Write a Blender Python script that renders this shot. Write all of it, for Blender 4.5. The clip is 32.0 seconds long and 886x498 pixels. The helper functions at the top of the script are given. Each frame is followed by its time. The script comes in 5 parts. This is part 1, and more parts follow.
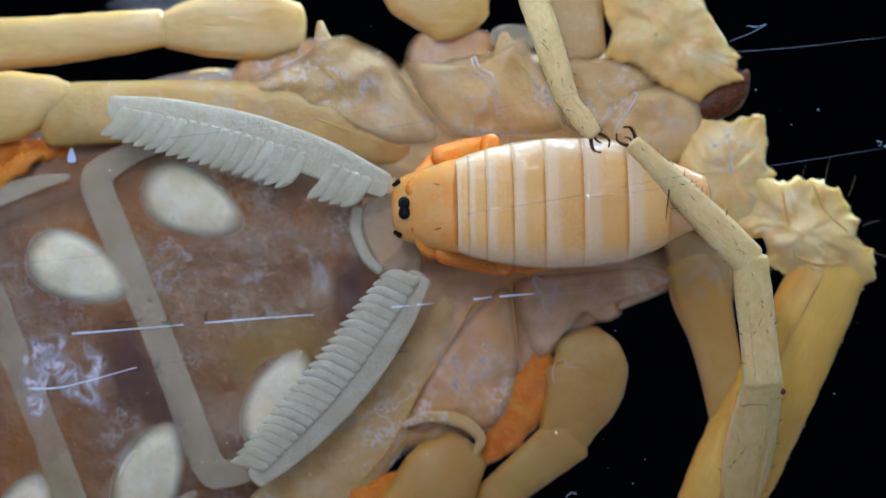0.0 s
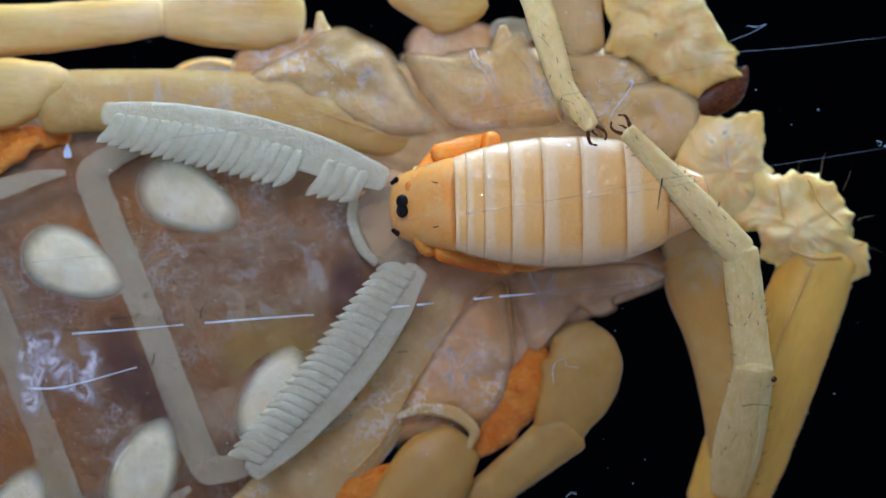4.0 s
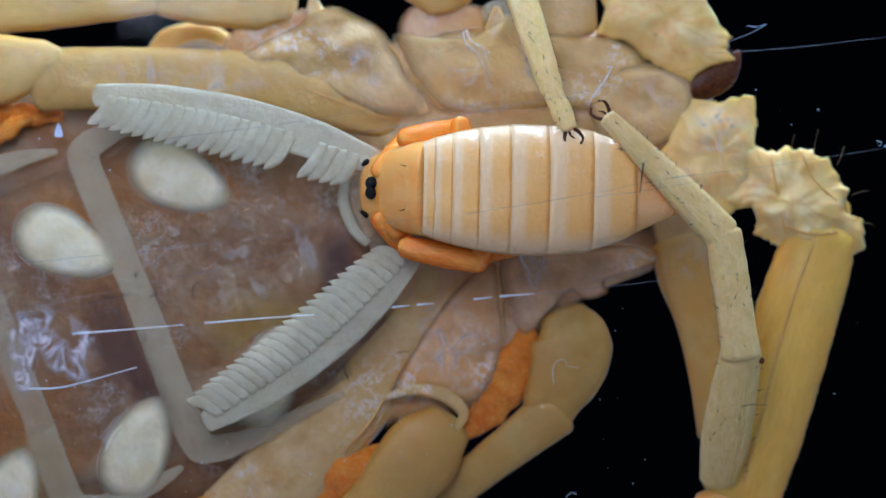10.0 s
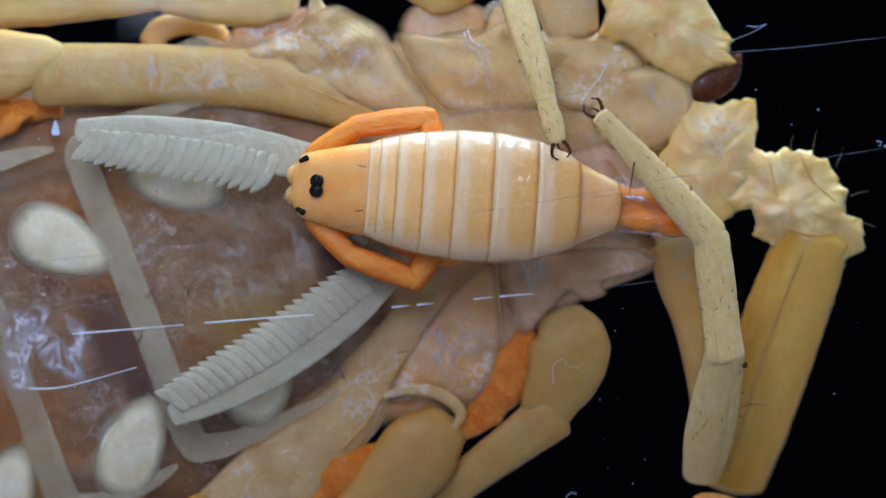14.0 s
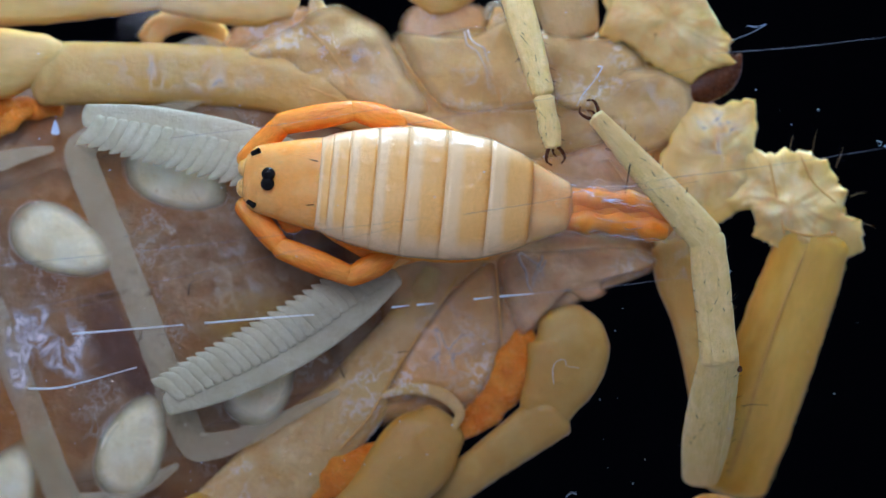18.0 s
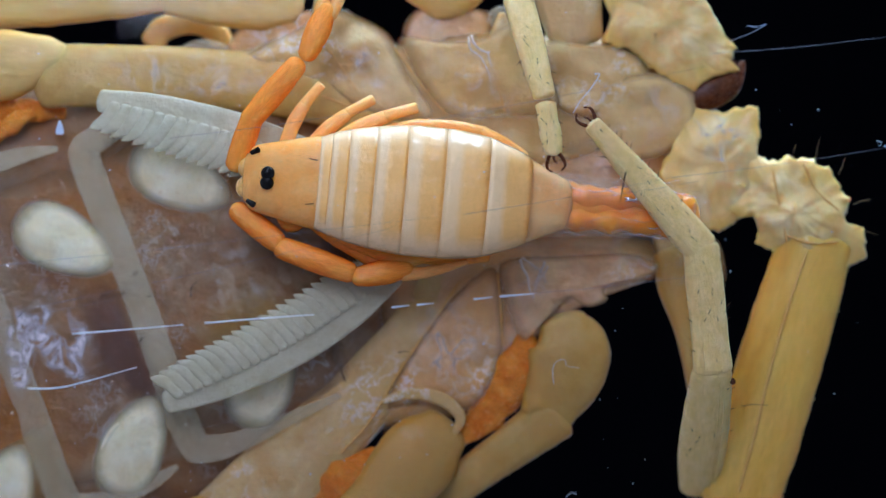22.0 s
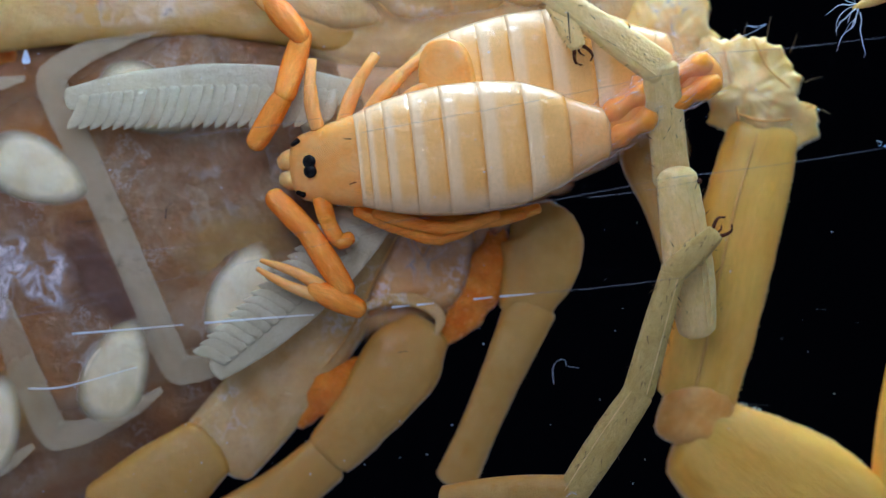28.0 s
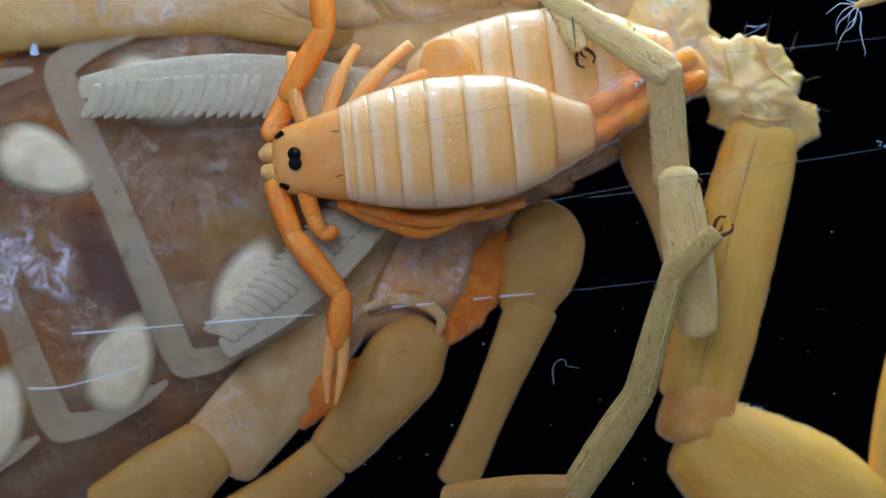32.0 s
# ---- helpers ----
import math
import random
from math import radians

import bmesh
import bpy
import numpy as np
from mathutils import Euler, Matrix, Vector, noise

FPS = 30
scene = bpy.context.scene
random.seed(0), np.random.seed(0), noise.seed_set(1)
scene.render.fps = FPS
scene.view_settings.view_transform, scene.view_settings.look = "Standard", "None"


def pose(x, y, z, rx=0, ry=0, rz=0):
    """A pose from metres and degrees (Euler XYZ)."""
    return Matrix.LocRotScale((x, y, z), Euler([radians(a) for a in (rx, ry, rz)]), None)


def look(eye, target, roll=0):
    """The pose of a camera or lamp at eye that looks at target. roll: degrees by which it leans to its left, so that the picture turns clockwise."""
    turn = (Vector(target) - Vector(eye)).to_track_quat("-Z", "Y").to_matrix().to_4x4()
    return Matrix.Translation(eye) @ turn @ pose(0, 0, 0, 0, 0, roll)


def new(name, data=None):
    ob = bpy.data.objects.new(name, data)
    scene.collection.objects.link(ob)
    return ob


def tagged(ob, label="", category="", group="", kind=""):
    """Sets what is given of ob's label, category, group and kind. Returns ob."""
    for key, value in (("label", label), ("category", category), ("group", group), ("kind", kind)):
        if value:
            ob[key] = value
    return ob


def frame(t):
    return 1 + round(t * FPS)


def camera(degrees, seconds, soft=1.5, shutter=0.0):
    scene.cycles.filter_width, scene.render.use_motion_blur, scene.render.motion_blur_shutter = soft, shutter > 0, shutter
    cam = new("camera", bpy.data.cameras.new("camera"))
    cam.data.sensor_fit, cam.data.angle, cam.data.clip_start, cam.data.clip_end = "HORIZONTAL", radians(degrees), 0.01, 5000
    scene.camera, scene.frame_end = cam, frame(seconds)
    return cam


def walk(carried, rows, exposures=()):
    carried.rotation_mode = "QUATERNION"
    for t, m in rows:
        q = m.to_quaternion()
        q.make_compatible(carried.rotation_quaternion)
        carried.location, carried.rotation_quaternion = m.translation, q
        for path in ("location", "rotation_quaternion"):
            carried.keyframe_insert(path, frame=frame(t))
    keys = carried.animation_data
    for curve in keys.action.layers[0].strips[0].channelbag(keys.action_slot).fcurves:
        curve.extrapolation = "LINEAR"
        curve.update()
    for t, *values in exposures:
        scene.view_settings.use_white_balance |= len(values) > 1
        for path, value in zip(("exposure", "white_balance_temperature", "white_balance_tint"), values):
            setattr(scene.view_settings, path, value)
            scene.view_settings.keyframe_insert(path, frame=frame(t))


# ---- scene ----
# A newborn scorpion leaving its mother, seen from below through a clear plastic floor.
# Plan: x and y in steps of 1/80 mm as they lie on the clear floor, origin at a corner; depth above the floor in mm.
STEP = 0.0125e-3
FAR = 0.046
cam = camera(24.05, 32.0, soft=1.3)
cam.data.dof.use_dof = True
cam.data.dof.focus_distance = FAR + 0.0009
cam.data.dof.aperture_fstop = 46
walk(cam, [(0.0, pose(0, 0, -FAR, 180, 0, 0)), (32.0, pose(0, 0, -FAR, 180, 0, 0))],
     exposures=[(0.0, 0.0, 5960, 10), (22.5, -0.03, 5960, 10), (24.5, -0.06, 5860, 10), (27.5, -0.17, 6120, 10), (32.0, -0.19, 6120, 10)])

# ---- world and lamps: added bluish fill, lamp bar beside the box, soft fill below ----
world = bpy.data.worlds.new("bluish_fill")
world.use_nodes = True
world.node_tree.nodes["Background"].inputs[0].default_value = (0.71, 0.90, 1.26, 1)
world.node_tree.nodes["Background"].inputs[1].default_value = 0.29
scene.world = world


def area_lamp(name, eye, target, size, size_y, watts, colour):
    data = bpy.data.lights.new(name, "AREA")
    data.shape, data.size, data.size_y = "RECTANGLE", size, size_y
    data.energy, data.color = watts, colour
    ob = new(name, data)
    ob.matrix_world = look(eye, target)
    return ob


area_lamp("side_lamp", (0.006, -0.032, 0.0085), (0, 0, 0.001), 0.030, 0.012, 0.021, (0.64, 0.95, 1.24))
# Unseen front lamp, added to light the undersides evenly.
area_lamp("front_fill", (-0.008, -0.022, -0.046), (0, 0, 0.002), 0.02, 0.02, 0.0036, (0.91, 0.98, 1.26))
area_lamp("spot_lamp", (-0.012, -0.030, -0.038), (0, 0, 0.002), 0.0045, 0.0045, 0.0020, (0.88, 0.99, 1.30))


# ---- materials ----
def material(name, low, high, size=0.4, rough=0.4, skin=0.25, reach=0.5, bump=0.3, spots=None, coat=0.0,
             alpha=1.0, along=None, fleck=0.0, wide=None, shine=0.3, streak=1.0, clear=0.0, veins=None, rim=False, metal=0.0, wet=0.0, edge=None, dark=None, rims=(0.35, 1.05)):
    """A skin of two mixed colours. size: mm of its blotches; skin: how much light goes under the surface; reach: how
    far, mm.
    edge: a colour on its rims, painted for light through thin skin; spots: a third colour in small patches; wide: one
    in broad patches; veins: one in thin winding lines; along: colours along the piece, a list of (place 0..1, colour);
    streak: how far its grain is drawn out along the piece; clear: how much light goes through."""
    m = bpy.data.materials.new(name)
    m.use_nodes = True
    nt = m.node_tree
    b = nt.nodes["Principled BSDF"]
    co = nt.nodes.new("ShaderNodeTexCoord")
    mp = nt.nodes.new("ShaderNodeMapping")
    mp.inputs["Scale"].default_value = (1 / streak, 1, 1)
    nt.links.new(co.outputs["Object"], mp.inputs["Vector"])

    def cloud(scale, detail=4.0, rough_=0.6):
        n = nt.nodes.new("ShaderNodeTexNoise")
        n.inputs["Scale"].default_value, n.inputs["Detail"].default_value = scale, detail
        n.inputs["Roughness"].default_value = rough_
        nt.links.new(mp.outputs["Vector"], n.inputs["Vector"])
        return n.outputs["Fac"]

    def ramp(src, lo, hi, to_lo=0.0, to_hi=1.0):
        r = nt.nodes.new("ShaderNodeMapRange")
        for key, v in (("From Min", lo), ("From Max", hi), ("To Min", to_lo), ("To Max", to_hi)):
            r.inputs[key].default_value = v
        nt.links.new(src, r.inputs["Value"])
        return r.outputs["Result"]

    def maths(op, a, b_, c=None):
        n = nt.nodes.new("ShaderNodeMath")
        n.operation = op
        for sock, v in zip(n.inputs, (a, b_, c)):
            if isinstance(v, float):
                sock.default_value = v
            elif v is not None:
                nt.links.new(v, sock)
        return n.outputs[0]

    def mix(fac, a, b_):
        x = nt.nodes.new("ShaderNodeMix")
        x.data_type = "RGBA"
        for sock, v in ((x.inputs["Factor"], fac), (x.inputs["A"], a), (x.inputs["B"], b_)):
            if isinstance(v, tuple):
                sock.default_value = (*v, 1)
            elif isinstance(v, float):
                sock.default_value = v
            else:
                nt.links.new(v, sock)
        return x.outputs["Result"]

    big = cloud(1000 / size)
    mid = cloud(3200 / size, 5.0, 0.65)
    fine = cloud(16000, 3.0, 0.7)
    colour = mix(ramp(big, 0.32, 0.68), low, high)
    if along:
        sep = nt.nodes.new("ShaderNodeSeparateXYZ")
        nt.links.new(co.outputs["Generated"], sep.inputs[0])
        cr = nt.nodes.new("ShaderNodeValToRGB")
        while len(cr.color_ramp.elements) < len(along):
            cr.color_ramp.elements.new(0.5)
        for e, (p, c) in zip(cr.color_ramp.elements, along):
            e.position, e.color = p, (*c, 1)
        nt.links.new(maths("MULTIPLY_ADD", ramp(mid, 0.3, 0.7), 0.06, sep.outputs["X"]), cr.inputs[0])
        flank = maths("ABSOLUTE", maths("SUBTRACT", sep.outputs["Y"], 0.5), 0.0)
        body_ = mix(ramp(big, 0.35, 0.8, 0.0, 0.5), cr.outputs[0], high)
        colour = mix(ramp(maths("MULTIPLY_ADD", mid, 0.10, flank), 0.36, 0.50), body_, low)
    if wide:
        colour = mix(ramp(cloud(320, 3.0), 0.45, 0.66), colour, wide)
    if dark:
        colour = mix(ramp(cloud(210, 4.0, 0.55), 0.5, 0.68, 0.0, 0.85), colour, dark)
    if spots:
        colour = mix(ramp(mid, 0.56, 0.74, 0.0, 0.8), colour, spots)
    if veins:
        v = maths("ABSOLUTE", maths("SUBTRACT", cloud(900, 3.0, 0.5), 0.5), 0.0)
        colour = mix(ramp(v, 0.0, 0.04, 0.45, 0.0), colour, veins)
    # Rim tint: the glow of light through thin skin, put into the colour.
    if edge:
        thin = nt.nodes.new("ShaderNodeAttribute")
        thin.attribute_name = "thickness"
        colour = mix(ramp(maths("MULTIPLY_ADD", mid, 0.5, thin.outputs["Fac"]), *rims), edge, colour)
    sc = nt.nodes.new("ShaderNodeVectorMath")
    sc.operation = "SCALE"
    nt.links.new(colour, sc.inputs[0])
    nt.links.new(ramp(fine, 0.3, 0.7, 0.88, 1.08), sc.inputs["Scale"])
    colour = sc.outputs[0]
    # Pale lines: dried flecks and wet sparkle, both painted into the colour.
    if fleck:
        lines = maths("ABSOLUTE", maths("SUBTRACT", cloud(1500, 6.0, 0.7), 0.5), 0.0)
        both = maths("MULTIPLY", ramp(cloud(420, 2.0), 0.52, 0.66), ramp(lines, 0.0, 0.03, 1.0, 0.0))
        colour = mix(both, colour, mix(fleck, colour, (0.85, 0.83, 0.82)))
    nt.links.new(colour, b.inputs["Base Color"])
    nt.links.new(ramp(mid, 0.3, 0.7, rough * 0.7, min(1.0, rough * 1.35)), b.inputs["Roughness"])
    b.inputs["Subsurface Weight"].default_value = skin
    b.inputs["Subsurface Radius"].default_value = (1.0, 0.7, 0.4)
    b.inputs["Subsurface Scale"].default_value = reach * 0.15e-3
    b.inputs["Specular IOR Level"].default_value = shine
    b.inputs["IOR"].default_value = 1.4
    b.inputs["Transmission Weight"].default_value = clear
    b.inputs["Coat Weight"].default_value = coat
    b.inputs["Coat Roughness"].default_value = 0.045
    b.inputs["Alpha"].default_value = alpha
    b.inputs["Metallic"].default_value = metal
    if rim:
        at_ = nt.nodes.new("ShaderNodeAttribute")
        at_.attribute_name = "thickness"
        nt.links.new(ramp(maths("MULTIPLY_ADD", mid, 0.3, at_.outputs["Fac"]), 0.15, 1.1, 0.0, alpha), b.inputs["Alpha"])
    if bump:
        bp = nt.nodes.new("ShaderNodeBump")
        bp.inputs["Strength"].default_value, bp.inputs["Distance"].default_value = bump, 0.0002
        nt.links.new(maths("ADD", maths("ADD", big, mid), ramp(fine, 0.0, 1.0, 0.0, 0.4)), bp.inputs["Height"])
        nt.links.new(bp.outputs["Normal"], b.inputs["Normal"])
        nt.links.new(bp.outputs["Normal"], b.inputs["Coat Normal"])
    if wet:
        b.inputs["Coat IOR"].default_value = 1.5
        wp = nt.nodes.new("ShaderNodeBump")
        wp.inputs["Strength"].default_value, wp.inputs["Distance"].default_value = wet, 0.0005
        nt.links.new(cloud(1900, 2.0, 0.5), wp.inputs["Height"])
        nt.links.new(wp.outputs["Normal"], b.inputs["Coat Normal"])
    return m


YELLOW = material("yellow_cuticle", (0.657, 0.381, 0.081), (0.815, 0.582, 0.264), 0.7, 0.42, 0.9, 1.4, 0.22, wide=(0.740, 0.487, 0.177), coat=0.6, streak=4, wet=0.4, edge=(0.746, 0.376, 0.061))
FEELER = material("feeler_cuticle", (0.677, 0.354, 0.043), (0.839, 0.541, 0.138), 0.7, 0.42, 0.9, 1.4, 0.22, wide=(0.762, 0.453, 0.092), coat=0.4, streak=4, wet=0.4, edge=(0.768, 0.350, 0.032))
SPINY = material("spiny_cuticle", (0.727, 0.451, 0.111), (0.852, 0.650, 0.335), 0.6, 0.36, 0.8, 1.0, 0.2, wide=(0.788, 0.545, 0.209), coat=0.9, veins=(0.785, 0.361, 0.096), wet=0.5, edge=(0.80, 0.50, 0.13))
TAN = material("tan_cuticle", (0.586, 0.345, 0.116), (0.737, 0.526, 0.274), 0.8, 0.2, 0.7, 1.2, 0.45, fleck=0.6, wide=(0.661, 0.406, 0.144), coat=0.8, rim=True, wet=0.6, edge=(0.708, 0.365, 0.081), rims=(0.2, 0.8))
YELLOW_TAN = material("yellow_tan_cuticle", (0.564, 0.322, 0.079), (0.669, 0.443, 0.164), 0.9, 0.22, 0.9, 1.4, 0.3, fleck=0.2, wide=(0.598, 0.352, 0.097), coat=0.8, streak=1.3, wet=0.6, edge=(0.575, 0.326, 0.062))
PALE_LEG = material("pale_leg_cuticle", (0.50, 0.282, 0.060), (0.60, 0.39, 0.135), 0.8, 0.42, 0.9, 1.4, 0.3, spots=(0.532, 0.255, 0.042), wide=(0.554, 0.305, 0.074), coat=0.5, wet=0.4, edge=(0.553, 0.256, 0.032))
PINK = material("pinkish_cuticle", (0.634, 0.351, 0.159), (0.768, 0.500, 0.304), 0.7, 0.2, 0.7, 1.2, 0.45, fleck=0.7, wide=(0.695, 0.369, 0.128), coat=0.8, rim=True, wet=0.6, edge=(0.616, 0.314, 0.103), rims=(0.2, 0.8))
BELLY = material("belly_skin", (0.246, 0.109, 0.042), (0.381, 0.244, 0.141), 1.3, 0.2, 0.5, 0.8, 0.7, fleck=0.3, wide=(0.333, 0.120, 0.023), coat=0.6, wet=0.6, dark=(0.144, 0.064, 0.040))
STERNITE = material("sternite_skin", (0.286, 0.141, 0.063), (0.412, 0.271, 0.165), 1.1, 0.18, 0.3, 0.5, 0.65, fleck=0.5, wide=(0.350, 0.132, 0.029), coat=0.7, rim=True, wet=0.6, dark=(0.186, 0.085, 0.056))
BAND = material("pale_band", (0.68, 0.50, 0.28), (0.80, 0.66, 0.45), 0.5, 0.28, 0.0, 0.1, 0.5, fleck=0.6, alpha=0.34, coat=0.5, wet=0.3)
LUNG = material("cream_lung", (0.737, 0.610, 0.369), (0.839, 0.751, 0.558), 0.6, 0.3, 0.6, 0.8, 0.2, spots=(0.645, 0.460, 0.212), coat=0.5, rim=True, wet=0.5)
COMB = material("pale_comb", (0.756, 0.661, 0.446), (0.851, 0.766, 0.565), 0.5, 0.3, 0.1, 0.2, 0.6, spots=(0.718, 0.609, 0.387), alpha=0.56, coat=0.5, wet=0.2, edge=(0.869, 0.783, 0.595), rims=(0.3, 0.75))
THIN = material("dry_yellow_cuticle", (0.799, 0.552, 0.205), (0.893, 0.650, 0.305), 0.22, 0.4, 0.6, 0.6, 0.35, spots=(0.764, 0.520, 0.190), streak=1.5)
SEAR = material("dry_ochre_cuticle", (0.50, 0.34, 0.10), (0.62, 0.45, 0.17), 0.22, 0.4, 0.6, 0.6, 0.35, spots=(0.44, 0.28, 0.08), streak=1.5)
LUNG_FOLD = material("tan_lung_fold", (0.68, 0.50, 0.27), (0.86, 0.76, 0.56), 0.3, 0.3, 0.0, 0.1, 0.3, coat=0.6, wet=0.4)
CLAW = material("brown_claw", (0.050, 0.011, 0.003), (0.108, 0.030, 0.009), 0.2, 0.25, 0.1, 0.2, 0.1)
ORANGE = material("orange_membrane", (0.760, 0.184, 0.010), (0.874, 0.331, 0.040), 0.4, 0.24, 0.7, 1.0, 0.6, spots=(0.855, 0.423, 0.120), coat=0.4)
YOUNG = material("cream_young_skin", (0.930, 0.553, 0.255), (0.940, 0.629, 0.337), 0.8, 0.2, 0.95, 2.2, 0.05, coat=0.9, wet=0.3)
TERGITE = material("young_tergite", (0.940, 0.612, 0.327), (0.940, 0.545, 0.218), 0.5, 0.22, 0.0, 0.1, 0.16, coat=1.0, wet=0.6,
                   along=[(0.03, (0.940, 0.642, 0.347)), (0.36, (0.940, 0.621, 0.317)), (0.5, (0.940, 0.496, 0.149)), (0.9, (0.940, 0.467, 0.119)), (1.0, (0.920, 0.370, 0.059))])
YOUNG_HEAD = material("young_carapace", (0.930, 0.376, 0.069), (0.930, 0.484, 0.154), 0.6, 0.2, 0.8, 0.8, 0.05, coat=0.5, spots=(0.930, 0.538, 0.216), wet=0.15)
YOUNG_LIMB = material("young_orange_limb", (0.920, 0.226, 0.009), (0.950, 0.404, 0.070), 0.5, 0.22, 0.8, 0.8, 0.3, coat=0.2, streak=3, edge=(0.920, 0.197, 0.006))
YOUNG_LEG = material("young_pale_leg", (0.930, 0.356, 0.065), (0.940, 0.506, 0.182), 0.4, 0.22, 0.8, 0.8, 0.2, coat=0.3, streak=3)
YOUNG_REAR = material("young_rear_skin", (0.93, 0.44, 0.14), (0.94, 0.55, 0.24), 0.6, 0.2, 0.6, 0.8, 0.05, coat=0.8, spots=(0.93, 0.60, 0.30), wet=0.25)
YOUNG_TAIL = material("young_orange_tail", (0.95, 0.243, 0.007), (0.95, 0.378, 0.042), 0.4, 0.2, 0.5, 0.5, 0.25, coat=0.45, streak=1.5, wet=0.6)
CHEL = material("young_chelicera", (0.93, 0.46, 0.11), (0.95, 0.58, 0.22), 0.4, 0.26, 0.8, 0.6, 0.1)
EYE = material("black_eye", (0.006, 0.005, 0.005), (0.012, 0.01, 0.01), 0.2, 0.15, 0.0, 0.1, 0.0)
FILM = material("birth_film", (0.860, 0.860, 0.880), (0.940, 0.940, 0.950), 0.3, 0.10, 0.0, 0.1, 0.5, alpha=0.06)
FILM_GLINT = material("film_glint", (0.860, 0.870, 0.920), (0.940, 0.950, 0.950), 0.1, 0.12, 0.0, 0.1, 0.3, alpha=0.5, metal=1.0)
BROWN_HAIR = material("brown_hair", (0.10, 0.06, 0.025), (0.18, 0.11, 0.05), 0.2, 0.5, 0.0, 0.1, 0.0)
HAIR = material("black_hair", (0.012, 0.01, 0.009), (0.03, 0.024, 0.02), 0.2, 0.5, 0.0, 0.1, 0.0)
WHITE = material("white_fibre", (0.562, 0.616, 0.738), (0.637, 0.696, 0.81), 0.1, 0.5, 0.2, 0.1, 0.0)
FLAKE = material("white_flake", (0.76, 0.63, 0.56), (0.88, 0.78, 0.72), 0.1, 0.5, 0.3, 0.1, 0.1, alpha=0.7)
SCRATCH = material("bright_scratch", (0.86, 0.92, 1.0), (0.93, 0.96, 1.0), 0.1, 0.3, 0.0, 0.1, 0.0, shine=0.8, coat=1.0)
FAINT = material("faint_scratch", (0.62, 0.64, 0.76), (0.75, 0.77, 0.86), 0.3, 0.4, 0.0, 0.1, 0.0, alpha=0.2)
BLACK = material("black_cloth", (0.002, 0.002, 0.003), (0.003, 0.003, 0.004), 40.0, 0.95, 0.0, 0.1, 0.1, shine=0.0)
JOINT = material("orange_joint", (0.70, 0.31, 0.06), (0.76, 0.42, 0.13), 0.5, 0.3, 0.6, 0.6, 0.15, coat=0.3)
RIDGE = material("brown_orange_ridge", (0.62, 0.30, 0.07), (0.70, 0.40, 0.12), 0.4, 0.35, 0.0, 0.1, 0.2)


# Skins whose limbs get the painted rim tint.
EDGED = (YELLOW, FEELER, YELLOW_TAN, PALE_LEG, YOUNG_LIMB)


def clear_plastic():
    m = bpy.data.materials.new("clear_plastic")
    m.use_nodes = True
    b = m.node_tree.nodes["Principled BSDF"]
    b.inputs["Base Color"].default_value = (1, 1, 1, 1)
    b.inputs["Roughness"].default_value = 0.0
    b.inputs["Transmission Weight"].default_value = 1.0
    b.inputs["IOR"].default_value = 1.3
    return m


CLEAR = clear_plastic()
GUT = material("dark_gut", (0.10, 0.035, 0.03), (0.17, 0.07, 0.045), 0.9, 0.3, 0.0, 0.1, 0.2, alpha=0.62, rim=True, coat=0.5, wet=0.4)
YOLK = material("amber_organ", (0.42, 0.21, 0.03), (0.52, 0.30, 0.07), 0.7, 0.3, 0.0, 0.1, 0.2, alpha=0.5, rim=True, coat=0.5, wet=0.4)


def stain_and_sheen(name, colour, scale_, width, most, streak=1.0):
    """A thin film, dried residue and painted sheen alike, that is there only along winding lines and in patches."""
    m = bpy.data.materials.new(name)
    m.use_nodes = True
    nt = m.node_tree
    b = nt.nodes["Principled BSDF"]
    b.inputs["Base Color"].default_value = (*colour, 1)
    b.inputs["Roughness"].default_value = 0.35
    co = nt.nodes.new("ShaderNodeTexCoord")
    mp = nt.nodes.new("ShaderNodeMapping")
    mp.inputs["Scale"].default_value = (1, 1 / streak, 1)
    mp.inputs["Rotation"].default_value = (0, 0, 0.35)
    nt.links.new(co.outputs["Object"], mp.inputs["Vector"])

    def cloud(k, detail, lo, hi, a, c, ridge):
        n = nt.nodes.new("ShaderNodeTexNoise")
        n.inputs["Scale"].default_value, n.inputs["Detail"].default_value, n.inputs["Distortion"].default_value = k, detail, 0.6
        nt.links.new(mp.outputs["Vector"], n.inputs["Vector"])
        src = n.outputs["Fac"]
        if ridge:
            d = nt.nodes.new("ShaderNodeMath")
            d.operation, d.inputs[1].default_value = "SUBTRACT", 0.5
            nt.links.new(src, d.inputs[0])
            e = nt.nodes.new("ShaderNodeMath")
            e.operation = "ABSOLUTE"
            nt.links.new(d.outputs[0], e.inputs[0])
            src = e.outputs[0]
        r = nt.nodes.new("ShaderNodeMapRange")
        for key, v in (("From Min", lo), ("From Max", hi), ("To Min", a), ("To Max", c)):
            r.inputs[key].default_value = v
        nt.links.new(src, r.inputs["Value"])
        return r.outputs["Result"]

    def times(p, q):
        n = nt.nodes.new("ShaderNodeMath")
        n.operation = "MULTIPLY"
        nt.links.new(p, n.inputs[0]), nt.links.new(q, n.inputs[1])
        return n.outputs[0]

    thin = nt.nodes.new("ShaderNodeAttribute")
    thin.attribute_name = "thickness"
    lines = cloud(scale_, 6.0, 0.0, width, most, 0.0, True)
    nt.links.new(times(times(lines, cloud(scale_ * 0.45, 3.0, 0.4, 0.58, 0.0, 1.0, False)), thin.outputs["Fac"]), b.inputs["Alpha"])
    return m


RESIDUE = stain_and_sheen("dried_residue", (0.76, 0.65, 0.68), 2600, 0.13, 0.9, 1.3)
